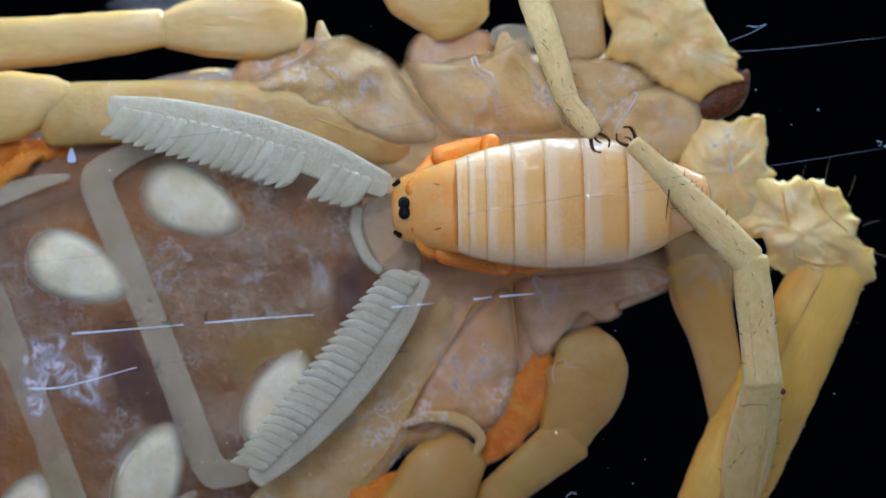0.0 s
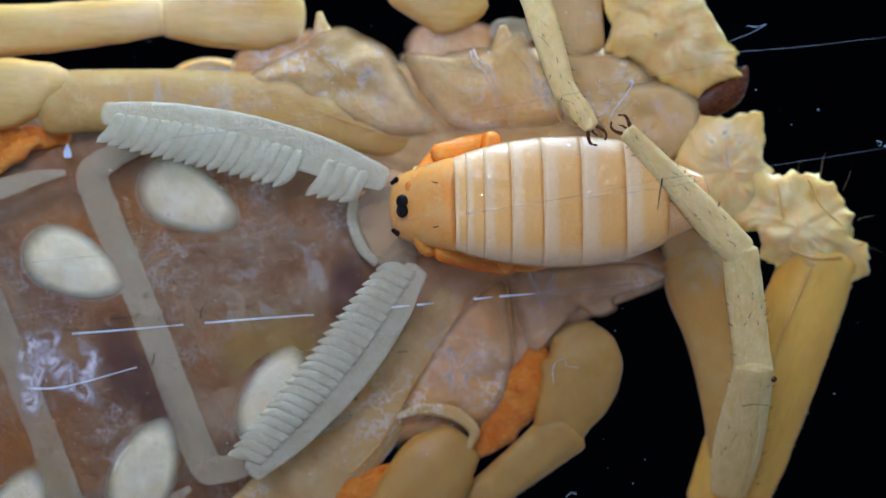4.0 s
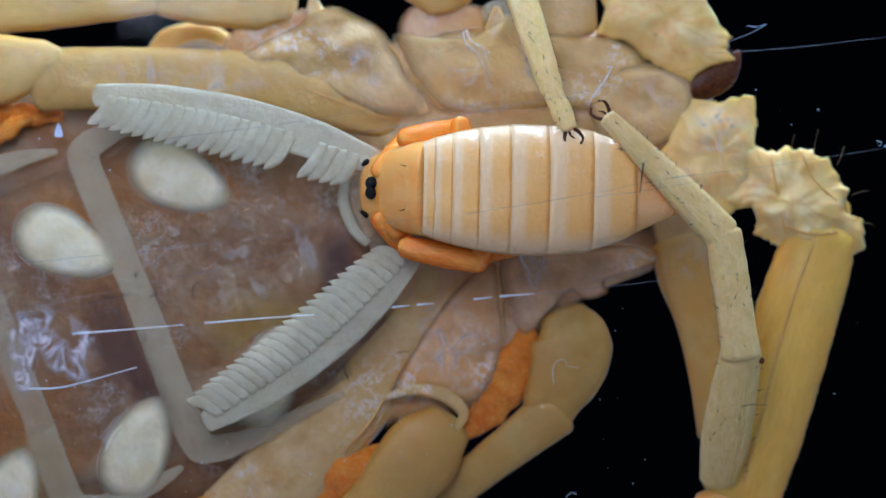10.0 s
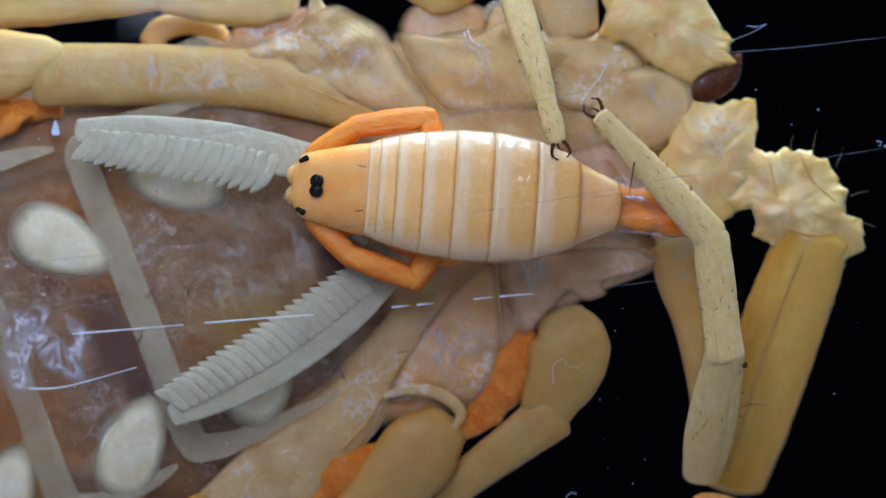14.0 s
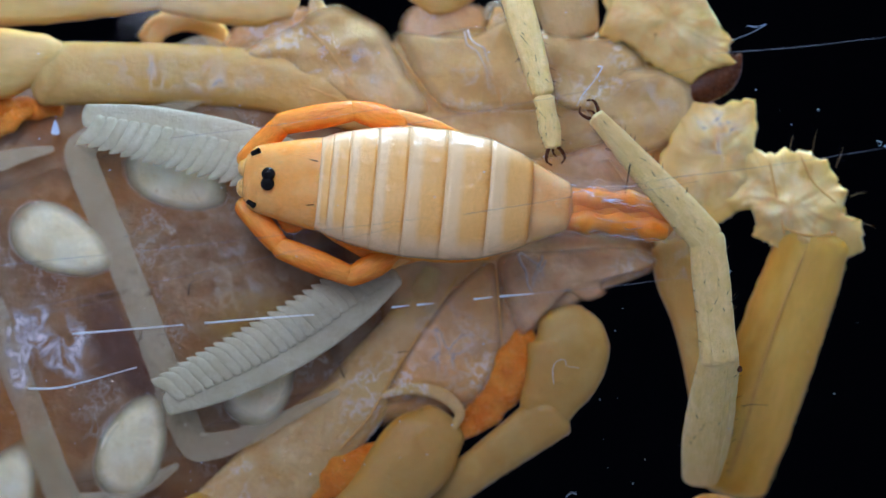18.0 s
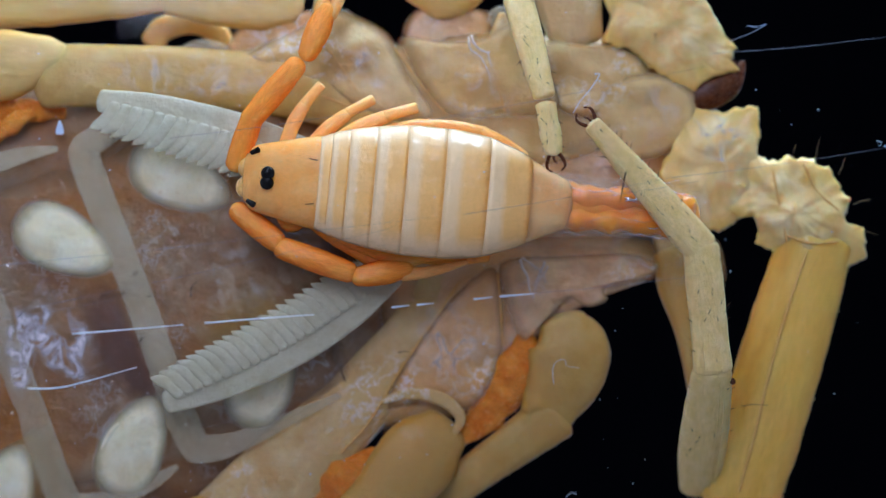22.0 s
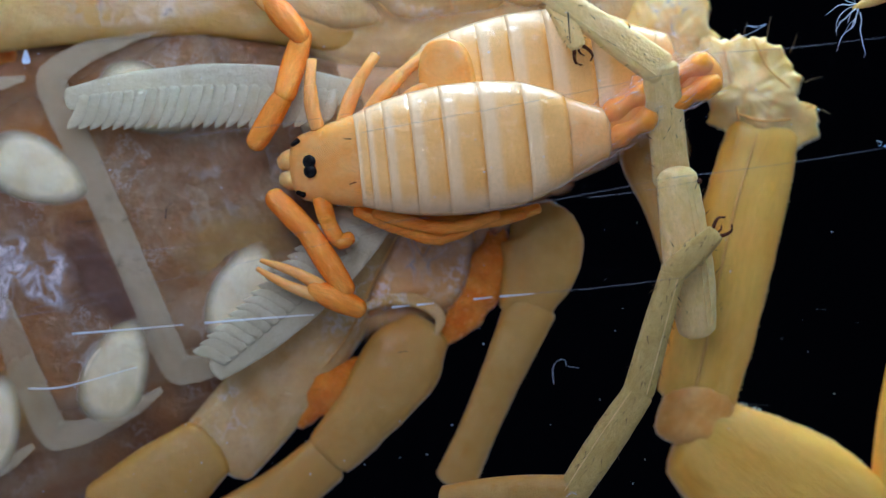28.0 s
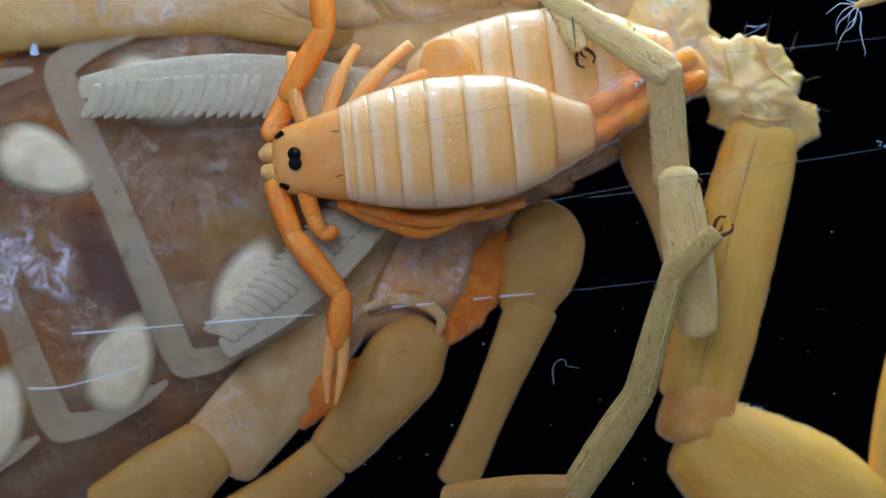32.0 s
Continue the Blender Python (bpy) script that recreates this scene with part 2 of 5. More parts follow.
SMEAR_SHEEN = stain_and_sheen("smear_sheen", (0.74, 0.68, 0.64), 1300, 0.07, 0.38, 1.3)


# ---- shaping ----
def at(x, y, z=0.0):
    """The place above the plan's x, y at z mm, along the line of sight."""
    k = STEP * (1 + z * 1e-3 / FAR)
    return Vector(((x - 784) * k, (y - 441) * k, z * 1e-3))


def widen(z):
    return STEP * (1 + z * 1e-3 / FAR)


def mesh_of(name, verts, faces, mat, smooth=True, thickness=None):
    me = bpy.data.meshes.new(name)
    me.from_pydata([tuple(v) for v in verts], [], faces)
    me.materials.append(mat)
    me.polygons.foreach_set("use_smooth", [smooth] * len(me.polygons))
    me.attributes.new("thickness", "FLOAT", "POINT").data.foreach_set("value", thickness or [1.0] * len(me.vertices))
    me.update()
    return me


def part(name, me, parent=None, label=""):
    ob = new(name, me)
    if parent:
        ob.parent = parent
    if label:
        ob["label"] = label
    return ob


def spline(rows, n):
    """n rows evenly along a smooth line through the given rows."""
    a = np.array(rows, float)
    if len(a) == 2:
        return [a[0] + (a[1] - a[0]) * i / (n - 1) for i in range(n)]
    p = np.vstack([2 * a[0] - a[1], a, 2 * a[-1] - a[-2]])
    out = []
    for i in range(n):
        u = i / (n - 1) * (len(a) - 1)
        k = min(int(u), len(a) - 2)
        f = u - k
        q = p[k:k + 4]
        out.append(0.5 * (2 * q[1] + (q[2] - q[0]) * f + (2 * q[0] - 5 * q[1] + 4 * q[2] - q[3]) * f * f
                          + (3 * q[1] - q[0] - 3 * q[2] + q[3]) * f ** 3))
    return out


def loft(rows, rings=18, sides=16, power=2.0, rough=0.0, grain=4000.0, round_ends=(0.45, 0.45), seed=0.0):
    """Verts and faces of a limb: rows of (x, y, z, half width, half depth) in metres, its ends rounded."""
    rs = spline(rows, rings)
    ext = []
    t0, t1 = rs[0][:3] - rs[1][:3], rs[-1][:3] - rs[-2][:3]
    t0, t1 = t0 / (np.linalg.norm(t0) + 1e-12), t1 / (np.linalg.norm(t1) + 1e-12)
    for k in (1.0, 0.92, 0.7, 0.38):
        r = rs[0].copy()
        r[:3] += t0 * k * r[3] * round_ends[0]
        r[3:5] *= math.sqrt(max(0.0, 1 - k * k)) + 0.02
        ext.append(r)
    ext += rs
    for k in (0.38, 0.7, 0.92, 1.0):
        r = rs[-1].copy()
        r[:3] += t1 * k * r[3] * round_ends[1]
        r[3:5] *= math.sqrt(max(0.0, 1 - k * k)) + 0.02
        ext.append(r)
    verts, faces = [], []
    n = len(ext)
    for i, r in enumerate(ext):
        a, b = ext[max(0, i - 1)], ext[min(n - 1, i + 1)]
        t = (b - a)[:2]
        t = t / (np.linalg.norm(t) + 1e-12)
        side = (-t[1], t[0])
        for j in range(sides):
            ph = 2 * math.pi * j / sides
            c, s = math.cos(ph), math.sin(ph)
            c, s = math.copysign(abs(c) ** (2 / power), c), math.copysign(abs(s) ** (2 / power), s)
            v = Vector((r[0] + side[0] * c * r[3], r[1] + side[1] * c * r[3], r[2] + s * r[4]))
            if rough:
                d = noise.noise(v * grain + Vector((seed, 0, 0))) * rough
                v += Vector((side[0] * c, side[1] * c, s)) * d
            verts.append(v)
    for i in range(n - 1):
        for j in range(sides):
            j2 = (j + 1) % sides
            faces.append((i * sides + j, i * sides + j2, (i + 1) * sides + j2, (i + 1) * sides + j))
    faces.append(tuple(reversed(range(sides))))
    faces.append(tuple((n - 1) * sides + j for j in range(sides)))
    return verts, faces


def rim_mask(verts, sides):
    """Where the painted rim tint lies round a limb, 0 at the rims to 1 along its middle."""
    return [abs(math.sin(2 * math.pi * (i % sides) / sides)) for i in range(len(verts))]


def plan_limb(name, rows, mat, parent, label="", flat=0.62, **kw):
    """A limb in its place: rows of plan x, y, depth mm, half width and half depth in plan steps."""
    out = [(*at(x, y, z), w * widen(z), h * flat * widen(z)) for x, y, z, w, h in rows]
    kw.setdefault("power", 2.5)
    verts, faces = loft(out, **kw)
    return part(name, mesh_of(name, verts, faces, mat, True, rim_mask(verts, kw.get("sides", 16)) if mat in EDGED else None), parent, label)


def plate(name, outline, z, dome, thick, mat, parent, label="", tilt=(0, 0), steps=56, rough=0.02, seed=0.0, soft=True, ragged=0.0, fade=0.24, sharp=False):
    """A rounded shield: plan outline, depth mm, how far its middle swells towards the floor, mm, and its thickness, mm."""
    dome *= 0.65
    ring = []
    m = len(outline)
    for i in range(steps):
        u = i / steps * m
        k = int(u)
        f = u - k
        q = [np.array(outline[(k + d) % m], float) for d in (-1, 0, 1, 2)]
        if sharp:
            ring.append(q[1] + (q[2] - q[1]) * f)
            continue
        ring.append(0.5 * (2 * q[1] + (q[2] - q[0]) * f + (2 * q[0] - 5 * q[1] + 4 * q[2] - q[3]) * f * f
                           + (3 * q[1] - q[0] - 3 * q[2] + q[3]) * f ** 3))
    mid = np.mean(ring, axis=0)
    if sharp:
        w = steps // 5
        even = [np.mean([ring[(i + d) % steps] for d in range(-w, w + 1)], axis=0) for i in range(steps)]
    verts, faces = [], []
    levels = [(1.0, thick), (1.0, 0.35 * thick), (0.985, 0.0), (0.94, -0.28), (0.85, -0.5), (0.68, -0.76), (0.45, -0.93), (0.2, -0.99)]
    if soft:
        levels = [(1.0, thick), (1.0, 0.5 * thick), (0.99, 0.0), (0.95, -0.12), (0.88, -0.3), (0.76, -0.55), (0.68, -0.68), (0.6, -0.78), (0.5, -0.87), (0.4, -0.93), (0.3, -0.97), (0.2, -0.99), (0.1, -1.0)]
    for f, up in levels:
        for i, q in enumerate(ring):
            if sharp and f < 0.95:
                g = max(0.0, (f - 0.84) / 0.12)
                q = q * g + even[i] * 1.25 * (1 - g) - mid * 0.25 * (1 - g)
            x, y = mid + (q - mid) * f
            if ragged and f > 0.7:
                d = (q - mid) / np.linalg.norm(q - mid) * ragged * ((f - 0.7) / 0.3) ** 2
                x, y = (x, y) + d * (noise.noise(Vector((q[0] * 0.06, q[1] * 0.06, seed))) * 1.5 + noise.noise(Vector((q[0] * 0.17, q[1] * 0.17, seed))))
            zz = z + (up if up >= 0 else up * dome) + tilt[0] * (x - mid[0]) / 100 + tilt[1] * (y - mid[1]) / 100
            zz += rough * noise.noise(Vector((x * 0.02 + seed, y * 0.02, 0))) * 3 * (1 if up < 0 else 0)
            if sharp and up < 0:
                zz += rough * (noise.noise(Vector((x * 0.045, y * 0.045, seed))) * 1.4 + noise.noise(Vector((x * 0.11, y * 0.11, seed))) * 0.7)
            verts.append(at(x, y, zz))
    verts.append(at(mid[0], mid[1], z - dome))
    thick_at = [min(1.0, (1.0 - f) / fade) for f, _ in levels for _ in ring] + [1.0]
    for i in range(len(levels) - 1):
        for j in range(steps):
            j2 = (j + 1) % steps
            faces.append((i * steps + j, i * steps + j2, (i + 1) * steps + j2, (i + 1) * steps + j))
    last = (len(levels) - 1) * steps
    for j in range(steps):
        faces.append((last + j, last + (j + 1) % steps, len(verts) - 1))
    faces.append(tuple(reversed(range(steps))))
    return part(name, mesh_of(name, verts, faces, mat, True, thick_at), parent, label)


def joined(pieces):
    verts, faces = [], []
    for v, f in pieces:
        o = len(verts)
        verts += v
        faces += [tuple(i + o for i in q) for q in f]
    return verts, faces


def spike(p, way, length, r, sides=6):
    """A small cone."""
    way = Vector(way).normalized()
    a = way.orthogonal().normalized()
    b = way.cross(a)
    vs = [p + (a * math.cos(2 * math.pi * k / sides) + b * math.sin(2 * math.pi * k / sides)) * r - way * r * 0.3 for k in range(sides)]
    return vs + [p + way * length], [(k, (k + 1) % sides, sides) for k in range(sides)]


def thread(points, r, sides=5, n=12):
    """A thin hair through points in metres."""
    rs = spline([(*p, 1.0) for p in points], n)
    verts, faces = [], []
    for i, q in enumerate(rs):
        a, b = rs[max(0, i - 1)][:3], rs[min(n - 1, i + 1)][:3]
        t = Vector(b - a).normalized()
        u = t.orthogonal().normalized()
        w = t.cross(u)
        k = r * (1 - 0.6 * i / (n - 1))
        for j in range(sides):
            ph = 2 * math.pi * j / sides
            verts.append(Vector(q[:3]) + u * math.cos(ph) * k + w * math.sin(ph) * k)
    for i in range(n - 1):
        for j in range(sides):
            j2 = (j + 1) % sides
            faces.append((i * sides + j, i * sides + j2, (i + 1) * sides + j2, (i + 1) * sides + j))
    faces.append(tuple(reversed(range(sides))))
    faces.append(tuple((n - 1) * sides + j for j in range(sides)))
    return verts, faces


def ball(p, r, squash=1.0, n=8, m=12):
    vs, fs = [], []
    for i in range(n + 1):
        th = math.pi * i / n
        for j in range(m):
            ph = 2 * math.pi * j / m
            vs.append(Vector(p) + Vector((math.sin(th) * math.cos(ph) * r, math.sin(th) * math.sin(ph) * r, math.cos(th) * r * squash)))
    for i in range(n):
        for j in range(m):
            j2 = (j + 1) % m
            fs.append((i * m + j, (i + 1) * m + j, (i + 1) * m + j2, i * m + j2))
    return vs, fs


# ---- how the mother and the newborn go: seconds, shift in plan steps, turn in degrees ----
FRONT_WAY = [(0, 0, 0, 0), (2, 0.5, -0.7, 0.1), (2.9, 0, 0, 0.2), (3, -7.6, 1.9, 0.7), (3.5, -7.1, -13.4, 0.75), (5.5, -5.8, -13.4, 0.8), (7.5, -5.5, -16.6, 1.0),
             (8, -13.4, -34.7, 1.4), (9, -17.4, -41, 1.3), (10.5, -24.6, -48.9, 1.3), (12.5, -26, -49.2, 1.4), (13, -19.4, -42, 1.9),
             (13.5, -24, -47, 1.9), (16.5, -21.5, -48.5, 2.05), (18.5, -25, -48, 2.1), (20, -22.5, -41, 2.35), (22.5, -20.4, -39.7, 2.5),
             (23, -36, -58, -0.9), (23.5, -24.5, -97.7, -1.1), (24, -17, -119, -4.0), (24.5, -51.5, -146.7, -5.2), (25, -59, -156.6, -5.5),
             (25.5, -65.3, -162, -5.4), (27.5, -91.8, -206.3, -3.6), (28, -90.6, -208.4, -3.4), (30, -89, -208, -3.4), (32, -90, -207.5, -3.6)]
BELLY_WAY = [(0, 0, 0, 0), (2, 2.5, 0, 0.2), (2.9, 1, 0, 0.3), (3, -4, 4, 0.5), (3.5, -9, -5, 0.2), (5.5, -4, -5, 0.4), (7.5, -5.5, -12, 0.1), (8, -14, -26, 0.4),
             (9, -19, -36.5, 0.1), (10.5, -24.5, -45.3, 0.1), (12.5, -25, -46, 0.2), (13, -27, -36, 0.3), (13.5, -29.5, -42.5, 0.4),
             (16.5, -27.5, -44.7, 0.4), (18.5, -29, -45.5, 0.3), (20, -24, -38, 0.9), (22.5, -24, -37, 1.1), (23, -29, -48, 0.6),
             (23.5, -34, -84, 0.0), (24, -35, -82, -1.0), (24.5, -54, -111, -1.2), (25, -62, -126, -1.3), (25.5, -66, -130, -1.3),
             (27.5, -75, -194, -2.0), (28, -75, -197, -2.0), (30, -69, -201, -1.8), (32, -62, -206, -1.5)]


def between(rows, t):
    for a, b in zip(rows, rows[1:]):
        if t <= b[0]:
            f = (t - a[0]) / (b[0] - a[0])
            return [p + (q - p) * f for p, q in zip(a, b)]
    return list(rows[-1])


def shifted(rows, t, z=2.6):
    _, dx, dy, a = between(rows, t)
    return pose(dx * widen(z), dy * widen(z), 0, 0, 0, a)


def front_at(t):
    return shifted(FRONT_WAY, t)


def reach_pose(a, b, za, zb, length=0.0, sign=1):
    """The pose of a limb piece that runs from plan point a to b; it tips away by sign where it looks shorter than it is."""
    pa, pb = at(*a, za), at(*b, zb)
    d = pb - pa
    flat = math.hypot(d.x, d.y)
    if length and flat < 0.97 * length:
        d.z = sign * math.sqrt(max(0.0, length ** 2 - flat ** 2))
    ex = d.normalized()
    ez = Vector((0, 0, 1))
    ez = (ez - ex * ez.dot(ex)).normalized()
    ey = ez.cross(ex)
    m = Matrix((ex, ey, ez)).transposed().to_4x4()
    m.translation = pa
    return m


MOVES = []


def limb(name, length, widths, mat, parent, rows, z, label="", base=front_at, sign=0, deep=0.5, rough=0.0, extra=None, power=2.5, bend=0.0, ends=0.45, **kw):
    """A jointed piece, built along its own x from the joint: length and half widths in plan steps; rows of (s, ax, ay, bx, by)."""
    za, zb = z
    k = widen((za + zb) / 2)
    L = length * k
    n = len(widths)
    secs = [(L * i / (n - 1), bend * k * math.sin(math.pi * i / (n - 1)), 0, w * k, w * k * deep) for i, w in enumerate(widths)]
    verts, faces = loft(secs, rough=rough, power=power, round_ends=(ends, ends), **kw)
    ob = part(name, mesh_of(name, verts, faces, mat, True, rim_mask(verts, kw.get("sides", 16)) if mat in EDGED else None), parent, label)
    if extra:
        extra(ob, L, k, mat)
    keys = [(t, base(t).inverted() @ reach_pose((ax, ay), (bx, by), za, zb, L if sign else 0.0, sign)) for t, ax, ay, bx, by in rows]
    if keys[-1][0] < 32:
        keys.append((32.0, keys[-1][1]))
    MOVES.append((ob, keys))
    ob.matrix_basis = keys[0][1]
    return ob


# ---- the setting ----
def box_mesh(name, lo, hi, mat):
    vs = [Vector((x, y, z)) for x in (lo[0], hi[0]) for y in (lo[1], hi[1]) for z in (lo[2], hi[2])]
    fs = [(0, 1, 3, 2), (4, 6, 7, 5), (0, 4, 5, 1), (2, 3, 7, 6), (0, 2, 6, 4), (1, 5, 7, 3)]
    return mesh_of(name, vs, fs, mat, False)


floor = part("floor", box_mesh("floor", (-0.04, -0.04, -0.0002), (0.04, 0.04, 0.0), CLEAR))
tagged(floor, "clear scratched plastic floor of a small box", "floor", kind="structure")
floor.visible_shadow = False
backdrop = part("backdrop", box_mesh("backdrop", (-0.095, -0.06, 0.30), (0.095, 0.06, 0.305), BLACK))
# Unseen black panel behind the camera, added to keep floor reflections dark.
table = part("table", box_mesh("table", (-0.032, -0.032, -0.075), (0.032, 0.032, -0.07), BLACK))
tagged(table, "unseen black panel added to darken the clear floor's reflections", "table", kind="structure")
tagged(backdrop, "plain black cloth far above the animals", "backdrop", kind="structure")


def scratch(points, r, mat, name="scratch", label=""):
    pts = [at(x, y, -0.2) + Vector((0, 0, -0.000004)) for x, y in points]
    part(name, mesh_of(name, *thread(pts, r, 4, 14), mat), floor, label)


# bright cuts
for line in ([(50, 688), (100, 687), (150, 676), (242, 650)], [(128, 591), (220, 584), (325, 575)], [(362, 572), (460, 564), (556, 557)],
             [(693, 544), (725, 541)], [(738, 540), (768, 537)], [(838, 530), (872, 526)], [(884, 525), (945, 520)]):
    scratch(line, 0.000031, SCRATCH, label="bright bluish scratch")
# faint long cuts
for a, b in (((0, 470), (760, 385)), ((60, 545), (690, 405)), ((940, 520), (1260, 484)), ((640, 235), (1250, 118)), ((820, 380), (1200, 312)),
             ((1190, 315), (1568, 262)), ((1260, 95), (1568, 66)), ((0, 565), (250, 520)), ((1040, 350), (1240, 320)), ((300, 245), (690, 190))):
    scratch([a, ((a[0] + b[0]) / 2, (a[1] + b[1]) / 2 + 3), b], 0.000011, FAINT)
# fibres and dust lying on the floor
for line, mat, label in (([(980, 680), (978, 655), (985, 640), (1000, 637), (1003, 648), (1025, 651)], WHITE, "curled white fibre"),
                         ([(1322, 46), (1340, 48), (1356, 43), (1330, 58), (1290, 74)], WHITE, "curled white fibre"),
                         ([(1552, 250), (1560, 253), (1556, 259)], WHITE, "white fibre"),
                         ([(1157, 62), (1162, 60), (1158, 75)], HAIR, "short black hair"),
                         ([(1312, 719), (1335, 716), (1360, 718)], HAIR, "short black hair"),
                         ([(1002, 880), (1012, 872), (1020, 876), (1016, 868)], WHITE, "white fibre"),
                         ([(705, 624), (718, 622), (724, 624)], HAIR, "short black hair")):
    pts = [at(x, y, -0.2) for x, y in line]
    fib = part("fibre", mesh_of("fibre", *thread(pts, 0.000009, 5, 16), mat))
    tagged(fib, label + " stuck to the clear plastic floor", "fibre", group="fibres on the floor")
rng = random.Random(5)
dust = []
for k in range(150):
    x, y = rng.uniform(0, 1568), rng.uniform(0, 882)
    r = rng.choice((0.000008, 0.00001, 0.000014, 0.00002)) * rng.uniform(0.7, 1.1)
    c = at(x, y, -0.2)
    v = [c + Vector((math.cos(q) * r * rng.uniform(0.6, 1.3), math.sin(q) * r * rng.uniform(0.6, 1.3), s * r * 0.5)) for s in (-1, 1) for q in (0, 1.3, 2.5, 3.7, 5.0)]
    dust.append((v, [(4, 3, 2, 1, 0), (5, 6, 7, 8, 9)] + [(j, (j + 1) % 5, 5 + (j + 1) % 5, 5 + j) for j in range(5)]))
d = part("dust", mesh_of("dust", *joined(dust), WHITE))
tagged(d, "scattered pale dust specks on the clear floor", "dust", kind="stuff")

# ---- the mother ----
mother = new("mother_scorpion")
tagged(mother, "large yellow mother scorpion seen from below, standing on clear plastic", "scorpion")


def body(s, v):
    """The plan point s behind the birth opening and v to the side of the mother's midline."""
    return 690 - 0.928 * s + 0.371 * v, 410 + 0.371 * s + 0.928 * v


def body_limb(name, rows, mat, parent, label="", **kw):
    return plan_limb(name, [(*body(s, v), z, w, h) for s, v, z, w, h in rows], mat, parent, label, **kw)


belly = body_limb("abdomen", [(20, 0, 4.6, 250, 125), (160, 0, 4.9, 370, 165), (450, 0, 5.1, 420, 180), (800, 0, 5.1, 430, 185), (1150, 0, 5.0, 380, 175),
                              (1450, 0, 4.9, 230, 140)], BELLY, mother, "soft brown translucent belly", flat=1.0, rings=30, sides=48, power=3.4, rough=0.00004, grain=900)
MOVES.append((belly, [(t, front_at(t).inverted() @ shifted(BELLY_WAY, t)) for t, *_ in BELLY_WAY]))

for i in range(5):
    s1 = 449 + 248 * i
    s0 = s1 - 236 if i else s1 - 300
    hw = (292, 300, 300, 280, 250)[i]
    out = [body(s, v) for s, v in ((s0, -hw * 0.93), (s0, 0), (s0, hw * 0.93), ((s0 + s1) / 2, hw), (s1 - 30, hw), (s1, hw * 0.85), (s1, 0), (s1, -hw * 0.85), (s1 - 30, -hw), ((s0 + s1) / 2, -hw))]
    plate("sternite", out, 2.68, 0.10, 0.3, STERNITE, belly, rough=0.03, seed=i)
    hw *= 1.05 if i else 1.02
    rim = [(s0 + 30, -hw + 14, 2.58, 6, 1.8), (s1 - 150, -hw + 4, 2.57, 14, 1.8), (s1 - 70, -hw, 2.565, 20, 1.8), (s1 - 16, -hw + 10, 2.56, 26, 1.8), (s1 + 2, -hw + 32, 2.56, 29, 1.8), (s1 + 2, -hw / 2, 2.57, 28, 1.8), (s1, 0, 2.56, 27, 1.8),
           (s1 + 2, hw / 2, 2.57, 28, 1.8), (s1 + 2, hw - 32, 2.56, 29, 1.8), (s1 - 16, hw - 10, 2.56, 26, 1.8), (s1 - 70, hw, 2.565, 20, 1.8), (s1 - 150, hw - 4, 2.57, 14, 1.8), (s0 + 30, hw - 14, 2.58, 6, 1.8)]
    body_limb("pale_rim", rim, BAND, belly, "pale rear rim", rings=64, sides=14, power=3.0, rough=0.000022, grain=2000, seed=i)
    for sd in (-1, 1):
        q = []
        ls, lv = s1 - 136, 184
        if sd > 0:
            ls, lv = s1 - (150 if i == 0 else 138), 214 if i == 0 else 248
        elif i:
            ls, lv = s1 - 152, 150
        for w0, u0, u1 in ((40, -40, 40), (29, -50, 26)) if sd > 0 and i else ():
            fold = []
            for f in (0, 0.35, 0.7, 1.0):
                u, w = u0 + (u1 - u0) * f, w0 + 8 * math.sin(math.pi * f)
                fold.append((ls - 0.686 * u + 0.73 * w, sd * (lv - 0.73 * u - 0.686 * w), 2.535 if w0 > 30 else 2.505, (2, 5, 5, 2)[len(fold)], 3))
            body_limb("lung_fold", fold, LUNG_FOLD, belly, "tan fold of the lung", rings=12, sides=8, rough=0.00001)
        for a in range(10):
            ph = 2 * math.pi * a / 10
            u, w = 102 * math.cos(ph) * (1.0 + 0.12 * math.cos(ph)), 62 * math.sin(ph) * (1 - 0.14 * math.cos(ph))
            q.append(body(ls - 0.686 * u + 0.73 * w, sd * (lv - 0.73 * u - 0.686 * w)))
        plate("book_lung", q, 2.58, 0.2, 0.1, LUNG, belly, "raised cream oval lung cover", fade=0.34, rough=0.02, seed=i * 3 + sd)

# birth opening between the combs
plate("genital_flap", [(628, 385), (660, 350), (700, 345), (735, 380), (745, 450), (735, 505), (690, 495), (655, 465), (630, 425)], 2.55, 0.12, 0.3, BAND, mother, "pale soft flap")
plan_limb("flap_rim", [(632, 370, 2.45, 9, 8), (630, 410, 2.42, 10, 8), (648, 455, 2.42, 10, 8), (672, 480, 2.45, 8, 7)], COMB, mother, rings=16, sides=8)

# front body under the newborn
plan_limb("front_body", [(660, 420, 4.2, 190, 100), (800, 365, 4.4, 215, 110), (980, 300, 4.4, 210, 110), (1130, 245, 4.3, 160, 100), (1230, 205, 4.1, 90, 80)], PINK, mother, "pinkish underside between the leg bases",
          flat=1.0, rings=26, sides=32, power=2.5, rough=0.00004, grain=900)
plate("sternum", [(700, 300), (800, 250), (900, 240), (1000, 250), (1090, 300), (1150, 380), (1130, 470), (1010, 500), (880, 500), (770, 480), (720, 420)], 3.0, 0.15, 0.4, PINK, mother, rough=0.05)

plate("underskin", [(400, 175), (520, 110), (700, 120), (860, 90), (1000, 110), (1180, 130), (1230, 220), (1000, 330), (720, 330), (560, 260)], 2.86, 0.16, 0.4, TAN, mother, rough=0.05, seed=31)
